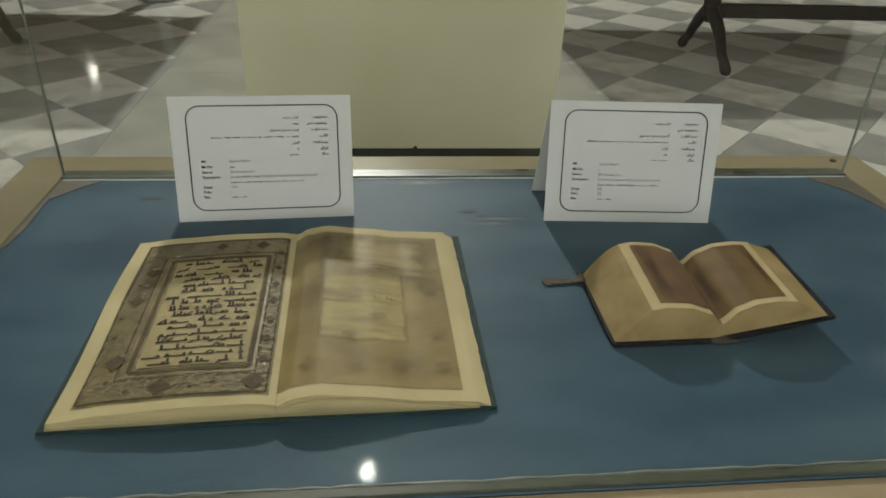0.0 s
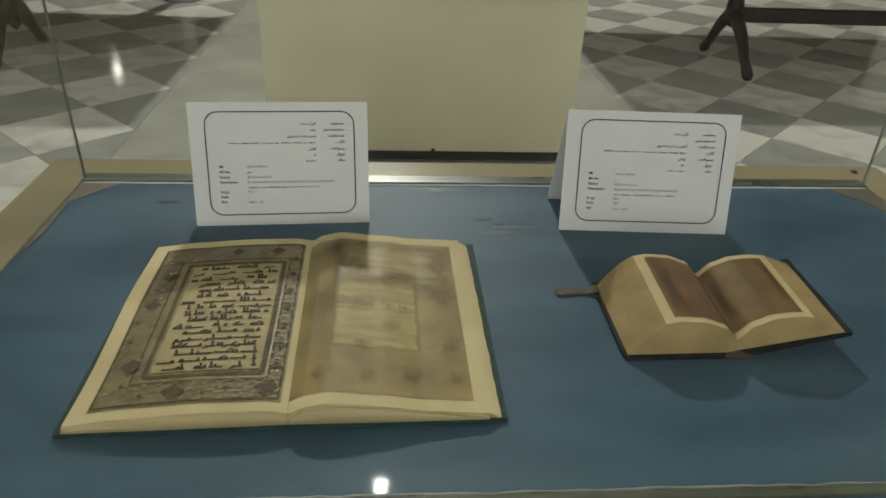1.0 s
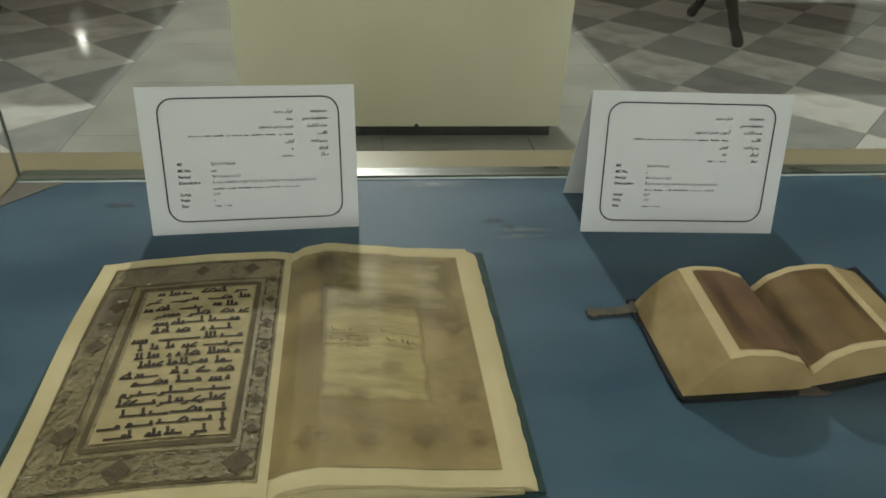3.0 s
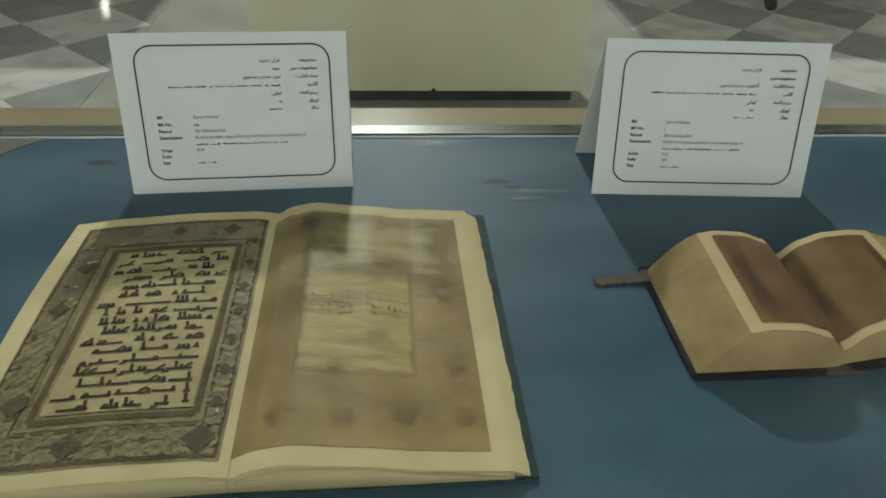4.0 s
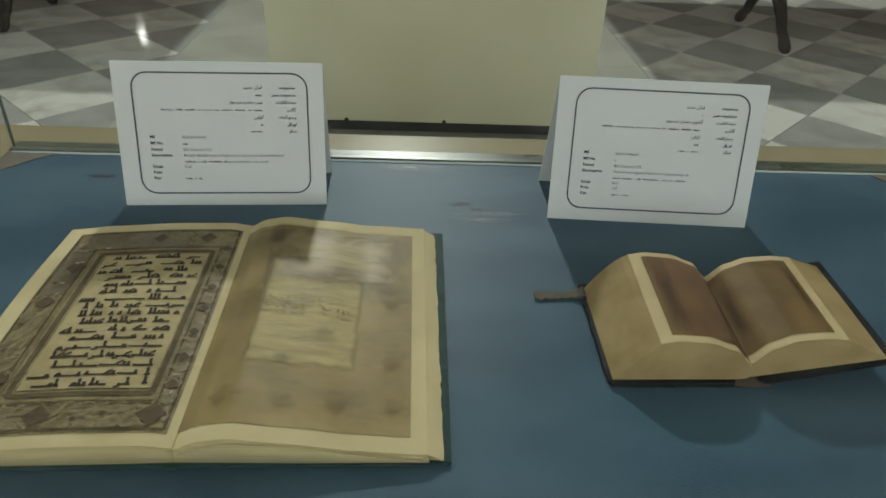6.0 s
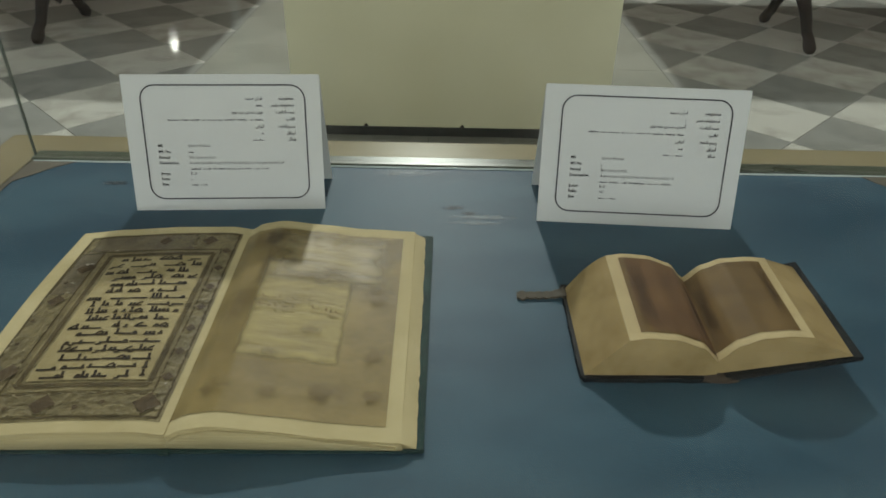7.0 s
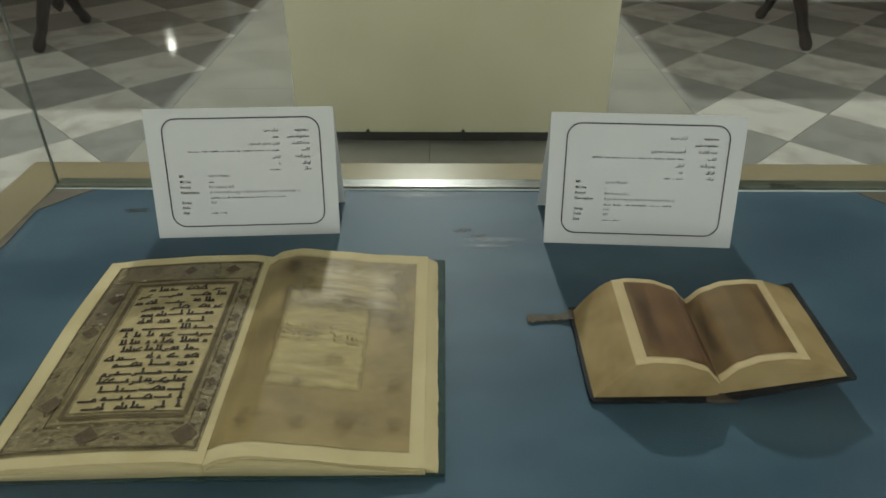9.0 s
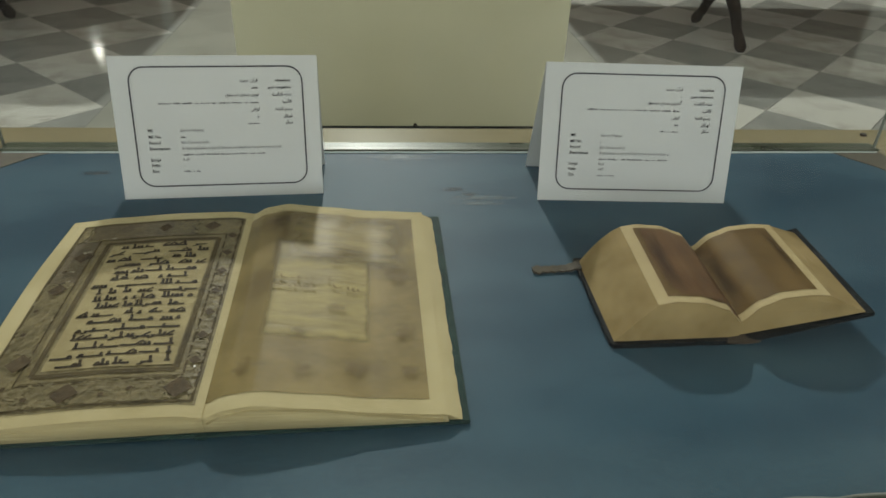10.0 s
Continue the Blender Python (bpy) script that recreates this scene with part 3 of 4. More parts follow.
tent_card((0.088, -0.025, 0), (0.296, -0.036, 0), (0.093, 0.013, 0.14), (0.298, -0.001, 0.143), (0.062, 0.05),
          "white folded paper label card with black print behind the small book",
          rows(EN, YS_EN, ["Quran Majeed", "", "8th Century A.D.", "A precious copy ascribed to the penmanship of", "", "Kufi", "147", ""],
               [(), (0.002,), (), (), (0.009, 0.011, 0.006, 0.018, 0.006, 0.004, 0.012), (), (), (0.007, 0.0015, 0.007)]),
          rows(UR, YS_UR, ["قرآن مجید", "", "آٹھوین صدی عیسوی", "", "کوفی", "", ""],
               [(), (0.002,), (), (0.008, 0.01, 0.012, 0.004, 0.01, 0.004, 0.007, 0.012, 0.006, 0.012), (), (0.005,), (0.007, 0.002, 0.008)]))

# ---- the large open book ----
LEFT_Q = [(-0.372, -0.3615), (-0.2015, -0.3555), (-0.2065, -0.0805), (-0.377, -0.0845)]
RIGHT_Q = [(-0.2015, -0.3555), (-0.0395, -0.3535), (-0.042, -0.0725), (-0.2065, -0.0805)]
Z_LEFT = [(0, 0.0095), (0.25, 0.014), (0.6, 0.017), (0.9, 0.0172), (1.0, 0.0145)]
Z_RIGHT = [(0, 0.0145), (0.08, 0.022), (0.2, 0.0255), (0.45, 0.0205), (0.7, 0.0145), (1.0, 0.0105)]


def left_leaf(u, v):
    x, y = quad(LEFT_Q, u, v)
    x += 0.0035 * math.sin(v * 7.0) * max(0, 1 - 3 * u) * 0.5
    return Vector((x, y, DECK + lerp(u, Z_LEFT) + 0.0008 * math.sin(5 * v + 3 * u)))


def right_leaf(u, v):
    x, y = quad(RIGHT_Q, u, v)
    return Vector((x, y, DECK + lerp(u, Z_RIGHT) * (1 - 0.1 * (1 - v)) + 0.0006 * math.sin(9 * v + 5 * u)))


def block(where, base, nu, nv, inset):
    """A stack of leaves under the surface where(u, v)."""
    bm = bmesh.new()
    top = [[bm.verts.new(where(i / nu, j / nv) + Vector((0, 0, -0.0004))) for i in range(nu + 1)] for j in range(nv + 1)]
    rim = [top[0][i] for i in range(nu + 1)] + [top[j][nu] for j in range(1, nv + 1)] + [top[nv][i] for i in range(nu - 1, -1, -1)] + [top[j][0] for j in range(nv - 1, 0, -1)]
    mid = Vector((sum(v.co.x for v in rim) / len(rim), sum(v.co.y for v in rim) / len(rim), 0))
    low = []
    for v in rim:
        d = (v.co - mid)
        d.z = 0
        low.append(bm.verts.new((v.co.x + d.normalized().x * inset, v.co.y + d.normalized().y * inset, DECK + base)))
    for j in range(nv):
        for i in range(nu):
            bm.faces.new((top[j][i], top[j][i + 1], top[j + 1][i + 1], top[j + 1][i]))
    n = len(rim)
    for k in range(n):
        bm.faces.new((rim[k], rim[(k + 1) % n], low[(k + 1) % n], low[k]))
    bm.faces.new(low)
    return bm


def large_book():
    rnd = random.Random(11)
    book = thing("open_book", (-0.203, -0.218, DECK), "large open manuscript facsimile with green cloth cover and illuminated page", "book", "open books in the case")
    for cs, nm in (([(-0.3795, -0.3645), (-0.2035, -0.3595), (-0.2065, -0.0725), (-0.3825, -0.0785)], "cover"), ([(-0.2005, -0.3595), (-0.0238, -0.3548), (-0.0236, -0.0665), (-0.2035, -0.0725)], "cover")):
        rings = [[Vector((x, y, DECK + z)) for x, y in cs] for z in (0.0002, 0.0036)]
        bm = loft(rings)
        bmesh.ops.bevel(bm, geom=bm.edges[:], offset=0.0008, segments=2, affect="EDGES")
        part(nm, bm, GREEN_CLOTH, book, "dark green book-cloth cover board")
    part("spine", box(-0.2065, -0.1985, -0.361, -0.0745, DECK + 0.0002, DECK + 0.0032, 0.001), GREEN_CLOTH, book)
    left = part("left_page_block", block(left_leaf, 0.0038, 24, 24, 0.002), PAPER_EDGE, book, "stack of cream page edges", True)
    right = part("right_page_block", block(right_leaf, 0.0038, 30, 24, 0.002), PAPER_EDGE, book, "stack of cream page edges", True)
    # stepped leaves that jut out on the right, with a ragged edge
    for k, (out, z) in enumerate(((0.0105, 0.0046), (0.0085, 0.0058), (0.0065, 0.007), (0.0045, 0.0082), (0.002, 0.0092))):
        bm = bmesh.new()
        pairs = []
        for j in range(61):
            v = j / 60
            a = right_leaf(0.93, v)
            b = right_leaf(1.0, v)
            rag = rnd.uniform(-0.0006, 0.0006) if k < 3 else rnd.uniform(-0.0002, 0.0002)
            pairs.append((bm.verts.new((a.x, a.y, DECK + z)), bm.verts.new((b.x + out + rag, b.y, DECK + z - 0.0007))))
        for p, q in zip(pairs, pairs[1:]):
            bm.faces.new((p[0], p[1], q[1], q[0]))
        part("leaf", bm, PAPER, book)
    # uneven lower leaves that show along the front edge
    for where, drop, out, seed in ((left_leaf, 0.003, 0.0012, 1.0), (right_leaf, 0.003, 0.0022, 2.0), (right_leaf, 0.0065, 0.003, 3.0)):
        bm = bmesh.new()
        pairs = []
        for j in range(41):
            u = 0.02 + 0.96 * j / 40
            a, b = where(u, 0.05), where(u, 0.0)
            z = max(DECK + 0.0045, b.z - drop * (0.55 + 0.45 * math.sin(3 * u + seed)))
            pairs.append((bm.verts.new((a.x, a.y, z)), bm.verts.new((b.x, b.y - out * (0.7 + 0.5 * math.sin(5 * u + seed)), z - 0.0004))))
        for p, q in zip(pairs, pairs[1:]):
            bm.faces.new((p[0], p[1], q[1], q[0]))
        part("leaf", bm, PAPER, book)
    page = part("left_page", sheet(left_leaf, 0, 1, 0, 1, 30, 30, 0.0002), PAPER, book, "cream page with illuminated panel", True)
    # illuminated panel
    part("illuminated_panel", sheet(left_leaf, 0.085, 0.965, 0.04, 0.957, 30, 30, 0.0005), PANEL, page, "brown ornamental panel", True)
    # darker top strip and upper left of the panel
    for u0, u1, v0, v1 in ((0.1, 0.76, 0.848, 0.948), (0.097, 0.24, 0.58, 0.86)):
        part("darkened_patch", sheet(left_leaf, u0, u1, v0, v1, 16, 16, 0.0008), DARK_PANEL, page, "darker, glossier patch of the panel", True)
    for u0, u1, v0, v1, wd, ink in ((0.098, 0.95, 0.052, 0.945, 0.007, FRAME_BAND), (0.233, 0.887, 0.137, 0.842, 0.006, FRAME_BAND), (0.25, 0.873, 0.149, 0.832, 0.005, GOLD_LINE), (0.283, 0.853, 0.17, 0.817, 0.015, FRAME_BAND)):
        bm = bmesh.new()
        for a, b in (((u0, v0), (u1, v0)), ((u1, v0), (u1, v1)), ((u1, v1), (u0, v1)), ((u0, v1), (u0, v0))):
            ribbon(left_leaf, [(a[0] + (b[0] - a[0]) * k / 16, a[1] + (b[1] - a[1]) * k / 16) for k in range(17)], wd, 0.0011, bm)
        part("ruled_border", bm, ink, page)
    part("text_panel", sheet(left_leaf, 0.312, 0.835, 0.188, 0.802, 24, 24, 0.0012), PARCHMENT, page, "pale parchment text panel", True)
    # angular script: words of flat strokes, teeth, tall uprights and low tails
    bm = bmesh.new()
    lines = 17

    def stroke(pts, wide, rise):
        ribbon(left_leaf, pts, wide, rise, bm)

    for i in range(lines):
        base = 0.78 - (0.78 - 0.2) * i / (lines - 1)
        u = 0.326 + rnd.choice((0, 0.01, 0.04, 0.07))
        while u < 0.8:
            letters = rnd.choice((1, 2, 2, 3, 3, 4, 5))
            start, v = u, base + rnd.uniform(-0.003, 0.003) + 0.012 * (u - 0.57)
            for k in range(letters):
                kind = rnd.choice("tooth tooth tooth tall tall bowl long slant low".split())
                wd = {"tooth": 0.017, "tall": 0.018, "bowl": 0.024, "long": 0.06, "slant": 0.028, "low": 0.026}[kind]
                if u + wd > 0.828:
                    break
                thick = rnd.uniform(0.006, 0.009)
                stroke([(u - 0.004, v), (u + wd * 0.5, v - 0.0008), (u + wd + 0.003, v)], thick, 0.0017)
                if kind == "tooth":
                    stroke([(u + 0.008, v), (u + 0.009, v + 0.013)], 0.0088, 0.0018)
                elif kind == "tall":
                    stroke([(u + 0.008, v), (u + 0.006, v + 0.014), (u + 0.002, v + 0.025)], 0.0085, 0.0018)
                elif kind == "bowl":
                    outline(left_leaf, [(u + 0.012 + 0.0125 * math.cos(q), v + 0.005 + 0.0075 * math.sin(q)) for q in [j * math.pi / 4 for j in range(8)]], 0.00185, bm)
                elif kind == "slant":
                    stroke([(u + 0.004, v + 0.0015), (u + 0.014, v + 0.01), (u + 0.03, v + 0.017)], 0.0075, 0.0018)
                elif kind == "low" and k == 0:
                    stroke([(u + 0.012, v), (u + 0.004, v - 0.008), (u - 0.014, v - 0.0105)], 0.0065, 0.0018)
                u += wd
            u = max(u, start + 0.015) + rnd.choice((0.01, 0.015, 0.022, 0.034, 0.05))
    part("script", bm, SCRIPT_INK, page, "angular brown-black script")
    outline_pts = [(0.6 + 0.075 * math.cos(a), 0.48 + 0.024 * math.sin(a)) for a in [k * math.pi / 8 for k in range(16)]]
    part("ink_blot", outline(left_leaf, outline_pts, 0.0021), STAIN, page)
    # scrolling ornament, medallions and rosettes
    bm = bmesh.new()
    cells = []
    for lane in (0.078, 0.115):
        cells += [(0.13 + 0.062 * k, lane + rnd.uniform(-0.006, 0.006), rnd.uniform(0.02, 0.03), rnd.choice((-1, 1))) for k in range(13)]
    for lane in (0.135, 0.195):
        cells += [(lane + rnd.uniform(-0.01, 0.01), 0.16 + 0.042 * k, rnd.uniform(0.02, 0.03), rnd.choice((-1, 1))) for k in range(11)]
    for lane in (0.875, 0.915):
        cells += [(0.62 + 0.056 * k, lane + rnd.uniform(-0.006, 0.006), rnd.uniform(0.018, 0.028), rnd.choice((-1, 1))) for k in range(6)]
    cells += [(0.918, 0.1 + 0.058 * k, 0.026, 1 if k % 2 else -1) for k in range(15)]
    for cu, cv, rad, turn in cells:
        for ph in (0, math.pi):
            path = []
            for k in range(18):
                a = ph + turn * k * 0.38
                rr = rad * (1 - k / 22)
                path.append((cu + rr * math.cos(a) / 0.64 * 0.9, cv + rr * math.sin(a) * 0.8))
            path = [(min(max(p, 0.1), 0.948), min(max(q, 0.055), 0.94)) for p, q in path]
            ribbon(left_leaf, path, 0.0046, 0.0014 + rnd.uniform(0, 0.0002), bm, True)
        for k in range(4):
            a = rnd.uniform(0, 6.28)
            pu, pv = min(max(cu + rad * 1.2 * math.cos(a), 0.11), 0.94), min(max(cv + rad * 0.8 * math.sin(a), 0.062), 0.935)
            outline(left_leaf, [(pu + 0.014 * math.cos(b + a) * (1 if n % 2 else 0.4), pv + 0.009 * math.sin(b + a) * (1 if n % 2 else 0.4)) for n, b in enumerate([j * math.pi / 4 for j in range(8)])], 0.0016 + k * 0.00004, bm)
    part("scroll_ornament", bm, MOTIF_PALE, page, "pale scrolling ornament")

    def medallion(u, v, s, r):
        return outline(left_leaf, [(u + s * f * math.cos(a) / 0.64, v + s * f * math.sin(a)) for a, f in [(k * math.pi / 10, 1.0 if k % 5 == 0 else (0.78 if k % 5 in (1, 4) else 0.72)) for k in range(20)]], r)

    for u, v, s in ((0.885, 0.097, 0.038), (0.455, 0.095, 0.036), (0.2, 0.225, 0.036), (0.17, 0.56, 0.03), (0.2, 0.74, 0.034), (0.55, 0.895, 0.026), (0.8, 0.895, 0.03)):
        part("medallion", medallion(u, v, s, 0.0021), MOTIF_DARK, page, "dark diamond medallion")
    for k in range(7):
        part("medallion", medallion(0.918, 0.2 + 0.105 * k, 0.017, 0.0021), MOTIF_DARK, page, "dark diamond medallion")
    for u, v in ((0.7, 0.1), (0.6, 0.082), (0.31, 0.085), (0.2, 0.13), (0.14, 0.35), (0.13, 0.46), (0.15, 0.66)):
        part("rosette", outline(left_leaf, [(u + 0.012 * math.cos(a), v + 0.0075 * math.sin(a)) for a in [k * math.pi / 5 for k in range(10)]], 0.0021), MOTIF_DARK, page)

    # glints of the glossy page, painted as small pale ragged patches
    for u, v, a, b in ((0.195, 0.765, 0.055, 0.012), (0.3, 0.845, 0.02, 0.006), (0.16, 0.84, 0.03, 0.005), (0.19, 0.655, 0.03, 0.007), (0.25, 0.72, 0.012, 0.006), (0.2, 0.6, 0.016, 0.005), (0.13, 0.11, 0.03, 0.005), (0.925, 0.17, 0.008, 0.012), (0.88, 0.4, 0.004, 0.02)):
        part("pale_fleck", outline(left_leaf, [(u + a * math.cos(t) * rnd.uniform(0.12, 1), v + 0.8 * b * math.sin(t) * rnd.uniform(0.12, 1)) for t in [k * math.pi / 9 for k in range(18)]], 0.0024), GLINT, page, "pale painted glint")
    # right page
    leaf = part("right_page", sheet(right_leaf, 0, 1, 0, 1, 34, 30, 0.0002), PAPER, book, "cream page with stained brown leaf", True)
    def creased(bm, depth):
        # long, shallow folds that run across the leaf
        for vv in bm.verts:
            x, y = vv.co.x, vv.co.y
            fade = min(1.0, max(0.0, (y + 0.19) / 0.09)) * min(1.0, max(0.0, (x + 0.185) / 0.05))
            fold = 1 - abs(noise.noise(Vector((x * 12 + 3, y * 60 + x * 8 + 2.4 * noise.noise(Vector((x * 30, y * 30, 1))), 0)))) * 2
            vv.co.z += depth * fade * max(0.0, fold) ** 2 + 0.45 * depth * abs(noise.noise(Vector((x * 30, y * 130, 4))))
        return bm

    part("stained_leaf", creased(sheet(right_leaf, 0.0, 0.93, 0.05, 0.945, 90, 200, 0.0006), 0.0004), STAINED, leaf, "stained, wrinkled brown leaf", True)
    part("pale_window", creased(sheet(right_leaf, 0.17, 0.7, 0.24, 0.76, 60, 130, 0.0008), 0.0004), LEAF_PALE, leaf, "paler worn text window", True)
    part("wrinkled_strip", creased(sheet(right_leaf, 0.14, 0.96, 0.6, 0.955, 80, 90, 0.001), 0.0004), WRINKLED, leaf, "wrinkled upper strip, lit tone in its colour", True)
    # darker brown band that fades out from the gutter
    part("gutter_stain", sheet(right_leaf, 0.0, 0.24, 0.06, 0.93, 24, 24, 0.0022), GUTTER_BAND, leaf, "darker brown band along the gutter", True)
    for u, v, a, b in ((0.51, 0.39, 0.085, 0.026), (0.36, 0.285, 0.06, 0.026), (0.84, 0.3, 0.08, 0.04), (0.62, 0.14, 0.1, 0.04), (0.17, 0.135, 0.085, 0.045), (0.4, 0.13, 0.07, 0.03), (0.82, 0.565, 0.11, 0.032), (0.17, 0.88, 0.14, 0.05), (0.42, 0.66, 0.2, 0.02), (0.86, 0.14, 0.06, 0.03), (0.55, 0.7, 0.16, 0.014), (0.8, 0.62, 0.08, 0.012), (0.5, 0.62, 0.1, 0.01)):
        shape = [(max(0.0, u + a * math.cos(t) * rnd.uniform(0.6, 1.25)), v + b * math.sin(t) * rnd.uniform(0.6, 1.25)) for t in [k * math.pi / 9 for k in range(18)]]
        part("stain", outline(right_leaf, shape, 0.0034), STAIN, leaf, "brown irregular stain")
    bm = bmesh.new()
    for v0, wds, thin in ((0.53, (0.02, 0.03, 0.06), 0.0065), (0.492, (0.012, 0.02, 0.035), 0.009)):
        u = 0.2
        while u < 0.64:
            wd = rnd.choice(wds)
            vv = v0 - 0.03 * (u - 0.2) + rnd.uniform(-0.004, 0.004)
            ribbon(right_leaf, [(u, vv), (u + wd * 0.5, vv - rnd.uniform(0, 0.006)), (u + wd, vv + rnd.uniform(-0.003, 0.004))], thin * rnd.uniform(0.6, 1.2), 0.0033, bm, True)
            if rnd.random() < 0.3:
                ribbon(right_leaf, [(u, vv), (u + rnd.uniform(-0.01, 0.01), vv + rnd.uniform(0.008, 0.016))], thin * 0.9, 0.0034, bm, True)
            u += wd + rnd.uniform(0.008, 0.03) + (0.07 if 0.39 < u < 0.44 else 0)
    part("faint_script", bm, FADED_SCRIPT, leaf, "faded brown script")
    return book


large_book()

# ---- the small thick book ----
S_LEFT = [(0, 0.0405), (0.2, 0.043), (0.5, 0.0415), (0.8, 0.034), (1.0, 0.0195)]
S_RIGHT = [(0, 0.0195), (0.2, 0.034), (0.45, 0.0415), (0.75, 0.0435), (1.0, 0.0425)]


def small_left(u, v):
    x = 0.1315 + (0.204 - 0.1315) * u
    return Vector((x, -0.2715 + 0.1085 * v - 0.002 * u * (1 - v) + 0.003 * u * v, DECK + lerp(u, S_LEFT) + 0.008 * (v - 0.5) * (1 - 0.5 * u)))


def small_right(u, v):
    x = 0.204 + (0.2735 - 0.204) * u
    return Vector((x, -0.2715 + 0.003 * u + 0.1105 * v - 0.004 * u * v, DECK + lerp(u, S_RIGHT) + 0.004 * (v - 0.5) * (0.5 + 0.5 * u)))


def small_book():
    book = thing("open_book", (0.2, -0.215, DECK), "small thick open manuscript with brown leaves and black leather cover", "book", "open books in the case")
    rnd = random.Random(5)
    edge = []
    for (xa, ya), (xb, yb) in (((0.0985, -0.2795), (0.203, -0.2775)), ((0.203, -0.2775), (0.203, -0.1515)), ((0.203, -0.1515), (0.0965, -0.1515)), ((0.0965, -0.1515), (0.0965, -0.2755)), ((0.0965, -0.2755), (0.0985, -0.2795))):
        n = max(2, int(math.hypot(xb - xa, yb - ya) / 0.004))
        edge += [(xa + (xb - xa) * k / n + rnd.uniform(-0.0007, 0.0007), ya + (yb - ya) * k / n + rnd.uniform(-0.0005, 0.0005)) for k in range(n)]
    bm = loft([[Vector((x + (0.0008 if t else 0) * (1 if x < 0.15 else -1), y, DECK + z)) for x, y in edge] for z, t in ((0.0002, 1), (0.0012, 0), (0.0034, 0), (0.0042, 1))])
    part("cover", bm, LEATHER, book, "black leather cover lying flat")
    # raised cover on the far side of the spine
    rings = [[Vector((x, y, DECK + z + dz)) for x, y, z in ((0.205, -0.2785, 0.0045), (0.3145, -0.273, 0.026), (0.309, -0.1505, 0.035), (0.205, -0.1505, 0.005))] for dz in (-0.0042, 0.0)]
    bm = loft(rings)
    bmesh.ops.bevel(bm, geom=bm.edges[:], offset=0.0009, segments=2, affect="EDGES")
    part("cover", bm, LEATHER, book, "black leather cover, propped up")
    bm = tube([(0.2, -0.2795, DECK + 0.0035), (0.2, -0.2775, DECK + 0.0045), (0.2, -0.152, DECK + 0.0045), (0.2, -0.1505, DECK + 0.0035)], [0.002, 0.005, 0.005, 0.002], 14)
    for v in bm.verts:
        v.co.x = 0.207 + (v.co.x - 0.2) * 3.0
        v.co.z = max(DECK + 0.0003, DECK + (v.co.z - DECK) * 0.62)
    part("spine", bm, SPINE_LEATHER, book, "worn brown leather spine", True)

    nu, nv = 16, 14
    for nm, where, foot, side in (("left_page_block", small_left, (0.1, 0.0045), 0), ("right_page_block", small_right, (0.3055, 0.0295), 1)):
        bm = bmesh.new()
        rowsv = []
        for j in range(nv + 1):
            v = j / nv
            ring = []
            for i in range(nu + 1):
                p = where(i / nu, v) + Vector((0, 0, -0.0004))
                ring.append(p)
            lift = 0.006 * (v - 0.5) if side else 0.0
            fx, fz = foot
            y = ring[0].y if side == 0 else ring[-1].y
            low_out = Vector((fx, y + 0.001 * (2 * v - 1) * 4, DECK + fz + lift))
            low_in = Vector((0.204, ring[-1 if side == 0 else 0].y, DECK + 0.0048))
            mids = []
            top_edge = ring[0] if side == 0 else ring[-1]
            for k in range(1, 9):
                f = k / 9
                q = top_edge.lerp(low_out, f)
                bulge = math.sin(math.pi * f ** 0.7)
                q.x += (-0.001 if side else -0.0026 * (0.15 + 0.85 * v)) * bulge
                q.z += (0.0 if side else 0.002 * v) * bulge
                mids.append(q)
            if side == 0:
                rowsv.append([low_in] + [low_out] + mids[::-1] + ring)
            else:
                rowsv.append(ring + mids + [low_out] + [low_in])
        loft(rowsv, bm=bm)
        part(nm, bm, TAN_BLOCK, book, "thick tan page block with ribbed edges", False)
    page = part("left_page", sheet(small_left, 0, 1, 0, 1, 20, 16, 0.0001), SMALL_PAPER, book, "cream-bordered brown page", True)
    part("written_leaf", sheet(small_left, 0.135, 1.0, 0.065, 0.945, 20, 16, 0.0005), BROWN_LEAF, page, "dark olive brown written leaf", True)

    def loose_leaf(u, v):
        start = 0.19 + 0.1 * max(0.0, 1 - v / 0.3) ** 2 + 0.012 * math.sin(9 * v)
        return small_left(start + (1 - start) * u, 0.085 + 0.85 * v)

    part("loose_leaf", sheet(loose_leaf, 0, 1, 0, 1, 20, 20, 0.0009), RED_LEAF, page, "dark reddish brown upper leaf with a rounded corner", True)
    # outer strip is a stained band; the gutter strip is painted shade
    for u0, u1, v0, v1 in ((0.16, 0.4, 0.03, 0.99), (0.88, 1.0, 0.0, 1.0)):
        part("dark_stain", sheet(small_left, u0, u1, v0, v1, 10, 10, 0.0017), BROWN_EDGE, page, "darker strip, stained band and painted gutter shade", True)
    page = part("right_page", sheet(small_right, 0, 1, 0, 1, 20, 16, 0.0001), SMALL_PAPER, book, "cream-bordered brown page", True)
    part("written_leaf", sheet(small_right, 0.0, 0.885, 0.07, 0.935, 20, 16, 0.0005), BROWN_LEAF, page, "dark olive brown written leaf", True)
    # first strip paints the gutter's shade, second is the stained edge band
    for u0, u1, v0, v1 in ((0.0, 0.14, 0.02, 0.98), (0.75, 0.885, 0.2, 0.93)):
        part("dark_stain", sheet(small_right, u0, u1, v0, v1, 10, 10, 0.0009), BROWN_EDGE, page, "darker strip, stained band and painted gutter shade", True)
    # clasp strap on the flat cover
    pts = [(0.1 - 0.0445 * k / 22, 0.0014 + 0.004 * max(0.0, 1 - k / 8) ** 1.5) for k in range(23)]
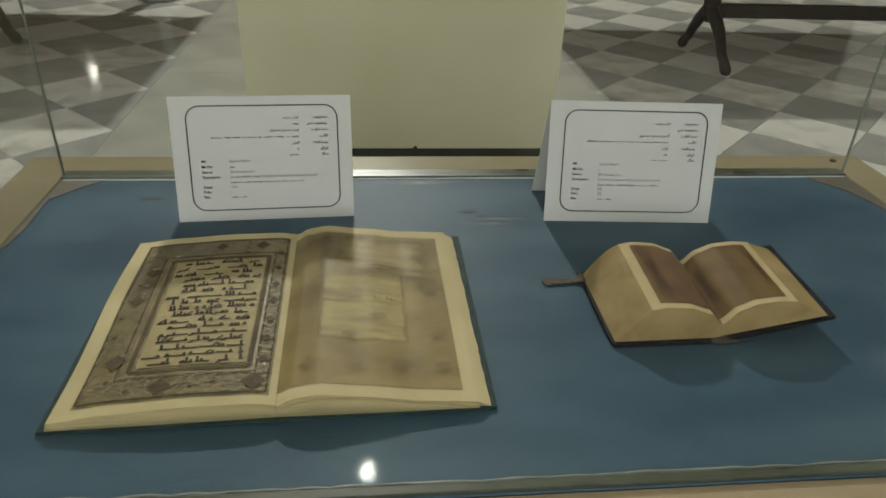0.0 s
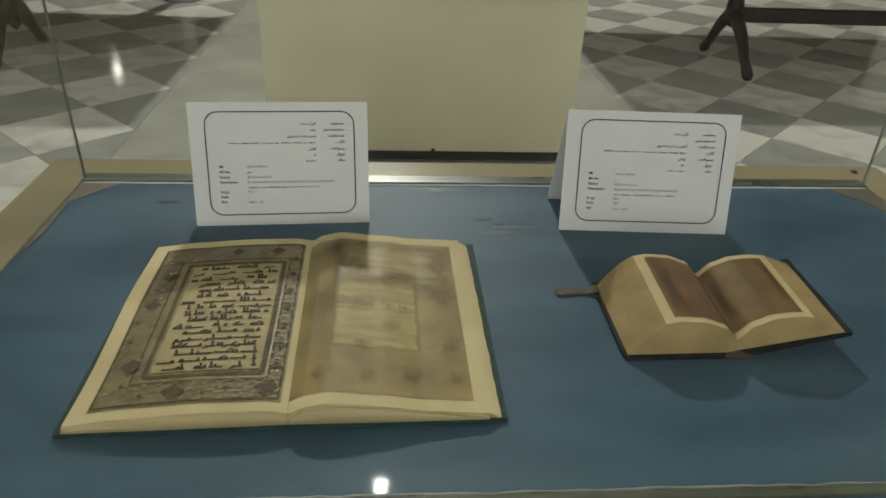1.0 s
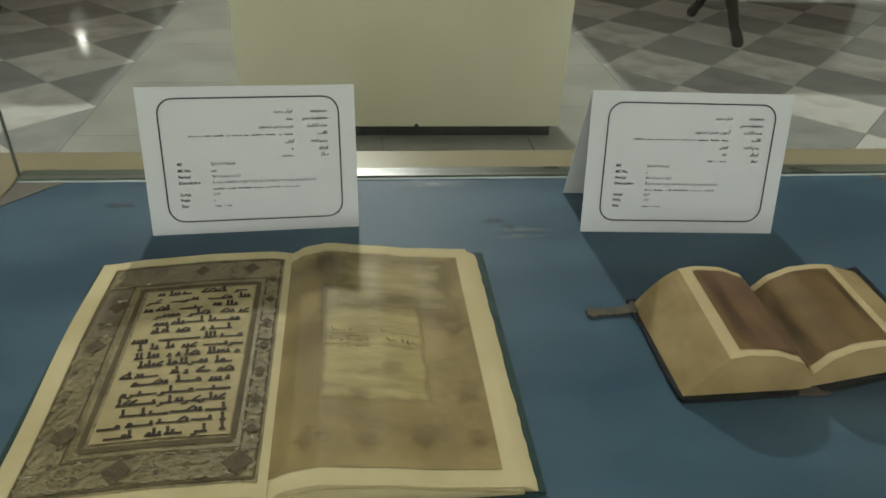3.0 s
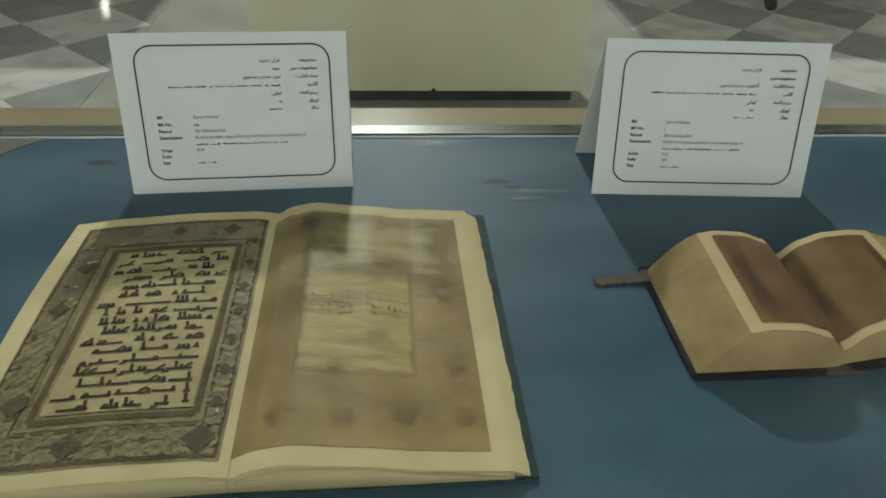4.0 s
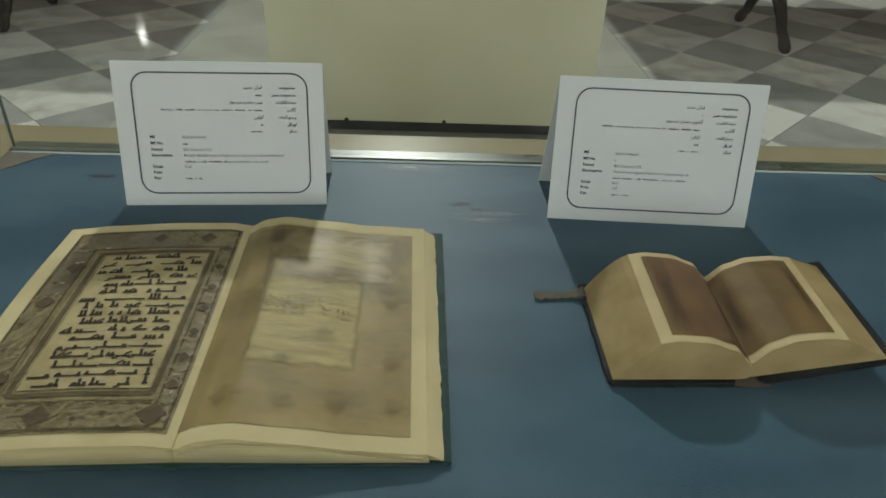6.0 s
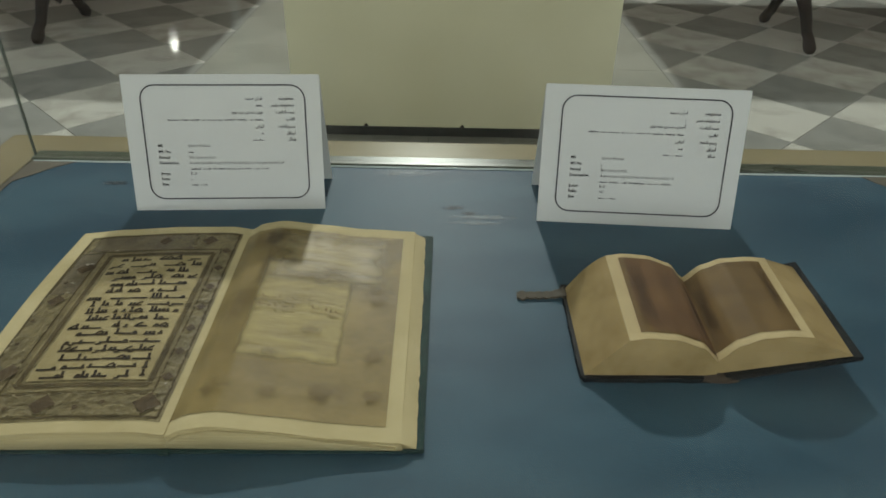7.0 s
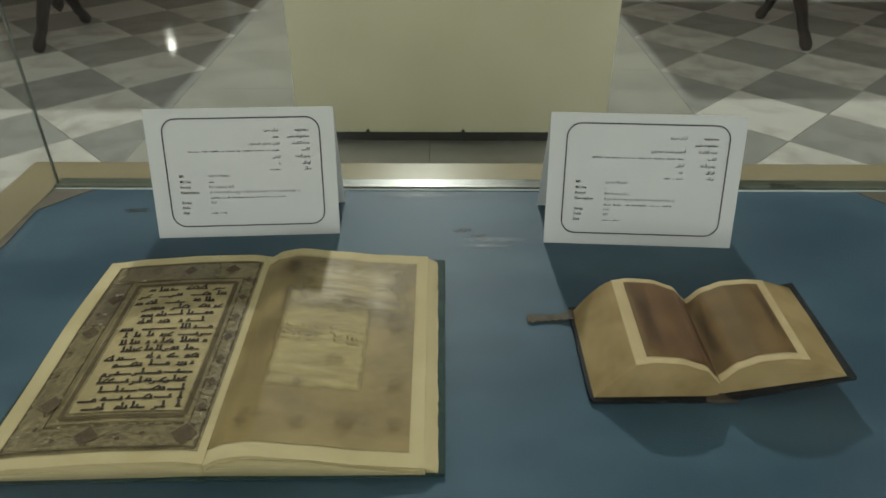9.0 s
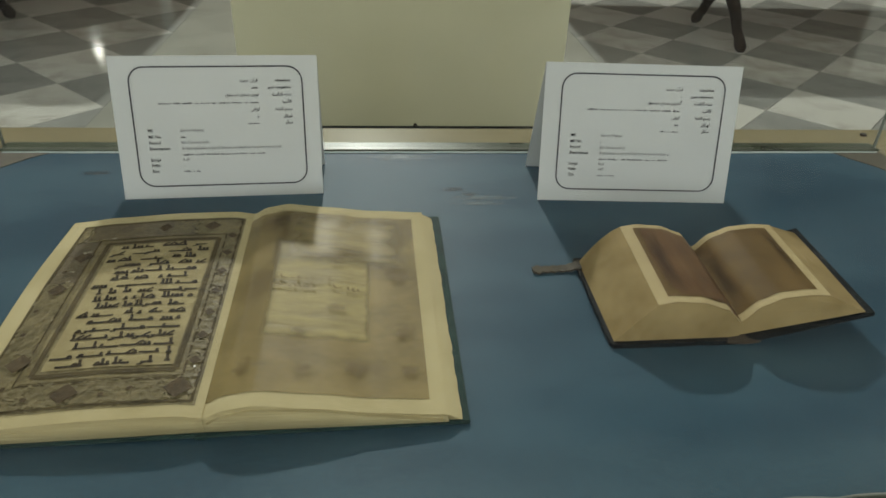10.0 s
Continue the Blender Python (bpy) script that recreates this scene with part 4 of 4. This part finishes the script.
    wid = [0.0046 + 0.003 * max(0.0, 1 - k / 5) + 0.0008 * math.sin(1.7 * k) + (0.0016 if k in (19, 20) else 0.0006 if k == 21 else 0) for k in range(23)]
    rings = [[Vector((x, -0.1645 - (0.1 - x) * 0.055 + s * w, DECK + z + t)) for s, t in ((-1, -0.0008), (1, -0.0008), (1, 0.0012), (-1, 0.0012))] for (x, z), w in zip(pts, wid)]
    bm = loft(rings)
    part("clasp_strap", bm, STRAP, book, "grey-brown leather clasp strap with lobed end")
    return book


small_book()

# ---- tables in the hall ----


def cabriole(base, foot_y, x, top):
    """A curved leg from the knee at the post down to a padded foot."""
    y0 = base
    dy = foot_y - base
    pts = [(x, y0 + dy * f, z) for f, z in ((0.0, top), (0.13, top - 0.02), (0.42, top * 0.72), (0.62, top * 0.5), (0.76, top * 0.28), (0.86, 0.07), (0.95, 0.035), (1.0, 0.022), (1.04, 0.006))]
    return tube(pts, [0.03, 0.042, 0.036, 0.03, 0.027, 0.027, 0.033, 0.03, 0.018], 10)


def pedestal_table(x_end, sign, cy, spread, front, depth, length, over, finial, label):
    tab = thing("pedestal_table", (x_end + sign * length / 2, cy, 0), label, "table", "dark wooden tables in the hall")
    for xe in (x_end, x_end + sign * (length - 0.5)):
        part("post", tube([(xe, cy, 0.22), (xe, cy, 0.26), (xe, cy, 0.34), (xe, cy, 0.42), (xe, cy, 0.55), (xe, cy, 0.71)], [0.02, 0.045, 0.05, 0.035, 0.05, 0.06], 14), DARK_WOOD, tab, smooth=True)
        for s in (-1, 1):
            part("leg", cabriole(cy, cy + s * (spread + (0.045 if s < 0 else 0)), xe, 0.3), DARK_WOOD, tab, "curved leg with padded foot", True)
        if finial:
            part("finial", tube([(xe, cy, 0.225), (xe, cy, 0.2), (xe, cy, 0.17), (xe, cy, 0.145), (xe, cy, 0.13)], [0.012, 0.03, 0.034, 0.018, 0.004], 10), DARK_WOOD, tab, smooth=True)
    a, b = sorted((x_end + sign * 0.04, x_end + sign * (length - 0.54)))
    part("stretcher", box(a, b, cy - 0.03, cy + 0.03, 0.25, 0.328, 0.006), DARK_WOOD, tab, "plain dark stretcher rail")
    # unseen top; overhang, front and depth are set to cast the floor shadow
    a, b = sorted((x_end - sign * over, x_end + sign * length))
    part("tabletop", box(a, b, front, front + depth, 0.71, 0.76, 0.01), DARK_WOOD, tab)
    return tab


pedestal_table(1.885, 1, 3.34, 0.3, 3.12, 1.6, 3.2, 0.95, False, "dark polished wooden table on curved pedestal legs beside the aisle")
pedestal_table(-2.12, -1, 3.222, 0.265, 2.98, 1.9, 3.2, 0.97, True, "dark polished wooden table on curved legs with a turned finial")

# white round stand base in the distance
stand = thing("round_stand", (-1.66, 4.86, 0), "white glazed round stand base on the marble floor", "stand")
part("base", tube([(-1.66, 4.86, 0.0), (-1.66, 4.86, 0.02), (-1.66, 4.86, 0.05), (-1.66, 4.86, 0.07)], [0.14, 0.16, 0.15, 0.05], 28), WHITE_GLAZE, stand, smooth=True)
part("column", tube([(-1.66, 4.86, 0.07), (-1.66, 4.86, 0.3), (-1.66, 4.86, 0.7)], [0.05, 0.04, 0.06], 20), WHITE_GLAZE, stand, smooth=True)

# lamps on the far wall
def flood_light(at, size, label):
    flood = thing("flood_light", (at.x, Y1, at.z), label, "lamp", "lamps high on the far wall")
    part("housing", box(at.x - size, at.x + size, at.y + 0.12, at.y + 0.35, at.z - 0.25, at.z + 0.25, 0.02), HOUSING, flood)
    part("bracket", box(at.x - 0.04, at.x + 0.04, at.y + 0.35, Y1, at.z - 0.05, at.z + 0.05, 0.004), HOUSING, flood)


flood_light(KEY, 0.3, "broad grey metal flood light high on the hall wall")
flood_light(SPOT, 0.18, "narrow grey metal spot light high on the hall wall")
LIT = glowing("lit_globe", (1.0, 0.95, 0.85), 30.0)


def wall_lamp(x, z, r):
    lamp = thing("wall_lamp", (x, Y1, z), "small round lit wall lamp on a metal arm", "lamp", "lit lamps on the far wall")
    part("globe", tube([(x, 11.6, z + r * math.sin(a)) for a in [(-0.5 + k / 10) * math.pi for k in range(11)]], [max(0.004, r * math.cos((-0.5 + k / 10) * math.pi)) for k in range(11)], 18), LIT, lamp, "glowing white globe", True)
    part("arm", box(x - 0.02, x + 0.02, 11.6, Y1, z - r - 0.03, z - r - 0.002, 0.004), HOUSING, lamp)


wall_lamp(-4.8, 2.52, 0.05)
# ---- window frames, added out of view around the fill lamps ----


def hall_window(name, axis, at, hole):
    a, b, c, d = hole
    win = thing(name, (at, (a + b) / 2, c) if axis == "x" else ((a + b) / 2, at, c), "added unseen hall window with white frame", "window", kind="structure")
    bars_n = 4
    for k in range(bars_n + 1):
        s = a + (b - a) * k / bars_n
        s0, s1 = max(a, s - 0.03), min(b, s + 0.03)
        part("window_frame", box(s0, s1, at - 0.03, at + 0.03, c, d) if axis == "y" else box(at - 0.03, at + 0.03, s0, s1, c, d), CEILING, win)
    for z0, z1 in ((c, c + 0.06), (d - 0.06, d)):
        part("window_frame", box(a, b, at - 0.028, at + 0.028, z0, z1) if axis == "y" else box(at - 0.028, at + 0.028, a, b, z0, z1), CEILING, win)


hall_window("window_1", "y", Y0 - 0.15, WIN["south"])
hall_window("window_2", "x", X1 + 0.15, WIN["east"])
hall_window("window_3", "x", X0 - 0.15, WIN["west"])

# ---- floor tiles ----
HALF, JOINT = 0.283, 0.0016
XR, XL, YT = 1.03, -1.185, 2.1  # borders of the two diamond fields and a corner on them


def tile_mesh(name, ring, material):
    bm = bmesh.new()
    c = [sum(p[k] for p in ring) / len(ring) for k in (0, 1)]

    def inset(p, d):
        v = Vector((p[0] - c[0], p[1] - c[1]))
        return Vector((p[0], p[1])) - v.normalized() * d

    rings = []
    for d, z in ((JOINT, -0.012), (JOINT, -0.0008), (JOINT + 0.001, 0.0)):
        rings.append([Vector((*inset(p, d), z)) for p in ring])
    loft(rings, bm=bm)
    me = bpy.data.meshes.new(name)
    bmesh.ops.recalc_face_normals(bm, faces=bm.faces)
    bm.to_mesh(me)
    bm.free()
    me.materials.append(material)
    return me


FULL = [(0, -HALF), (HALF, 0), (0, HALF), (-HALF, 0)]
DARK_T, LIGHT_T = tile_mesh("tile", FULL, TILE_DARK), tile_mesh("tile", FULL, TILE_LIGHT)
HALF_R = tile_mesh("tile", [(0, -HALF), (HALF, 0), (0, HALF)], TILE_DARK)
HALF_L = tile_mesh("tile", [(0, -HALF), (0, HALF), (-HALF, 0)], TILE_DARK)
SLAB_T = tile_mesh("slab", [(-0.277, -0.283), (0.277, -0.283), (0.277, 0.283), (-0.277, 0.283)], SLAB)
places = []
for side, xb, half in ((1, XR, HALF_R), (-1, XL, HALF_L)):
    for i in range(0, 30):
        x = xb + side * i * HALF
        if not X0 + 0.3 < x < X1 - 0.3:
            continue
        for j in range(-13, 18):
            y = YT + HALF * (2 * j + (1 if i % 2 == 0 else 0))
            if Y0 + 0.3 < y < Y1 - 0.3:
                places.append((x, y, half if i == 0 else (DARK_T if i % 2 == 0 else LIGHT_T)))
for i in range(4):
    for j in range(-12, 17):
        places.append((XL + 0.277 + i * 0.55375, YT + j * 0.566 + 0.283 * (i % 2), SLAB_T))
near = sorted(places, key=lambda p: math.hypot(p[0] * 0.8, p[1] - 2.6))
for x, y, me in near[:300]:
    ob = new("slab" if me is SLAB_T else "tile", me)
    ob.parent, ob.location = floor, (x, y, 0)
rest = {}
for x, y, me in near[300:]:
    vs, fs, base = rest.setdefault(me.materials[0].name, ([], [], [me.materials[0]]))
    k = len(vs)
    vs += [(v.co.x + x, v.co.y + y, v.co.z) for v in me.vertices]
    fs += [[k + i for i in p.vertices] for p in me.polygons]
for name, (vs, fs, mats) in rest.items():
    me = bpy.data.meshes.new("tiles")
    me.from_pydata(vs, [], fs)
    me.materials.append(mats[0])
    ob = new("tiles", me)
    ob.parent = floor
    tagged(ob, kind="stuff")
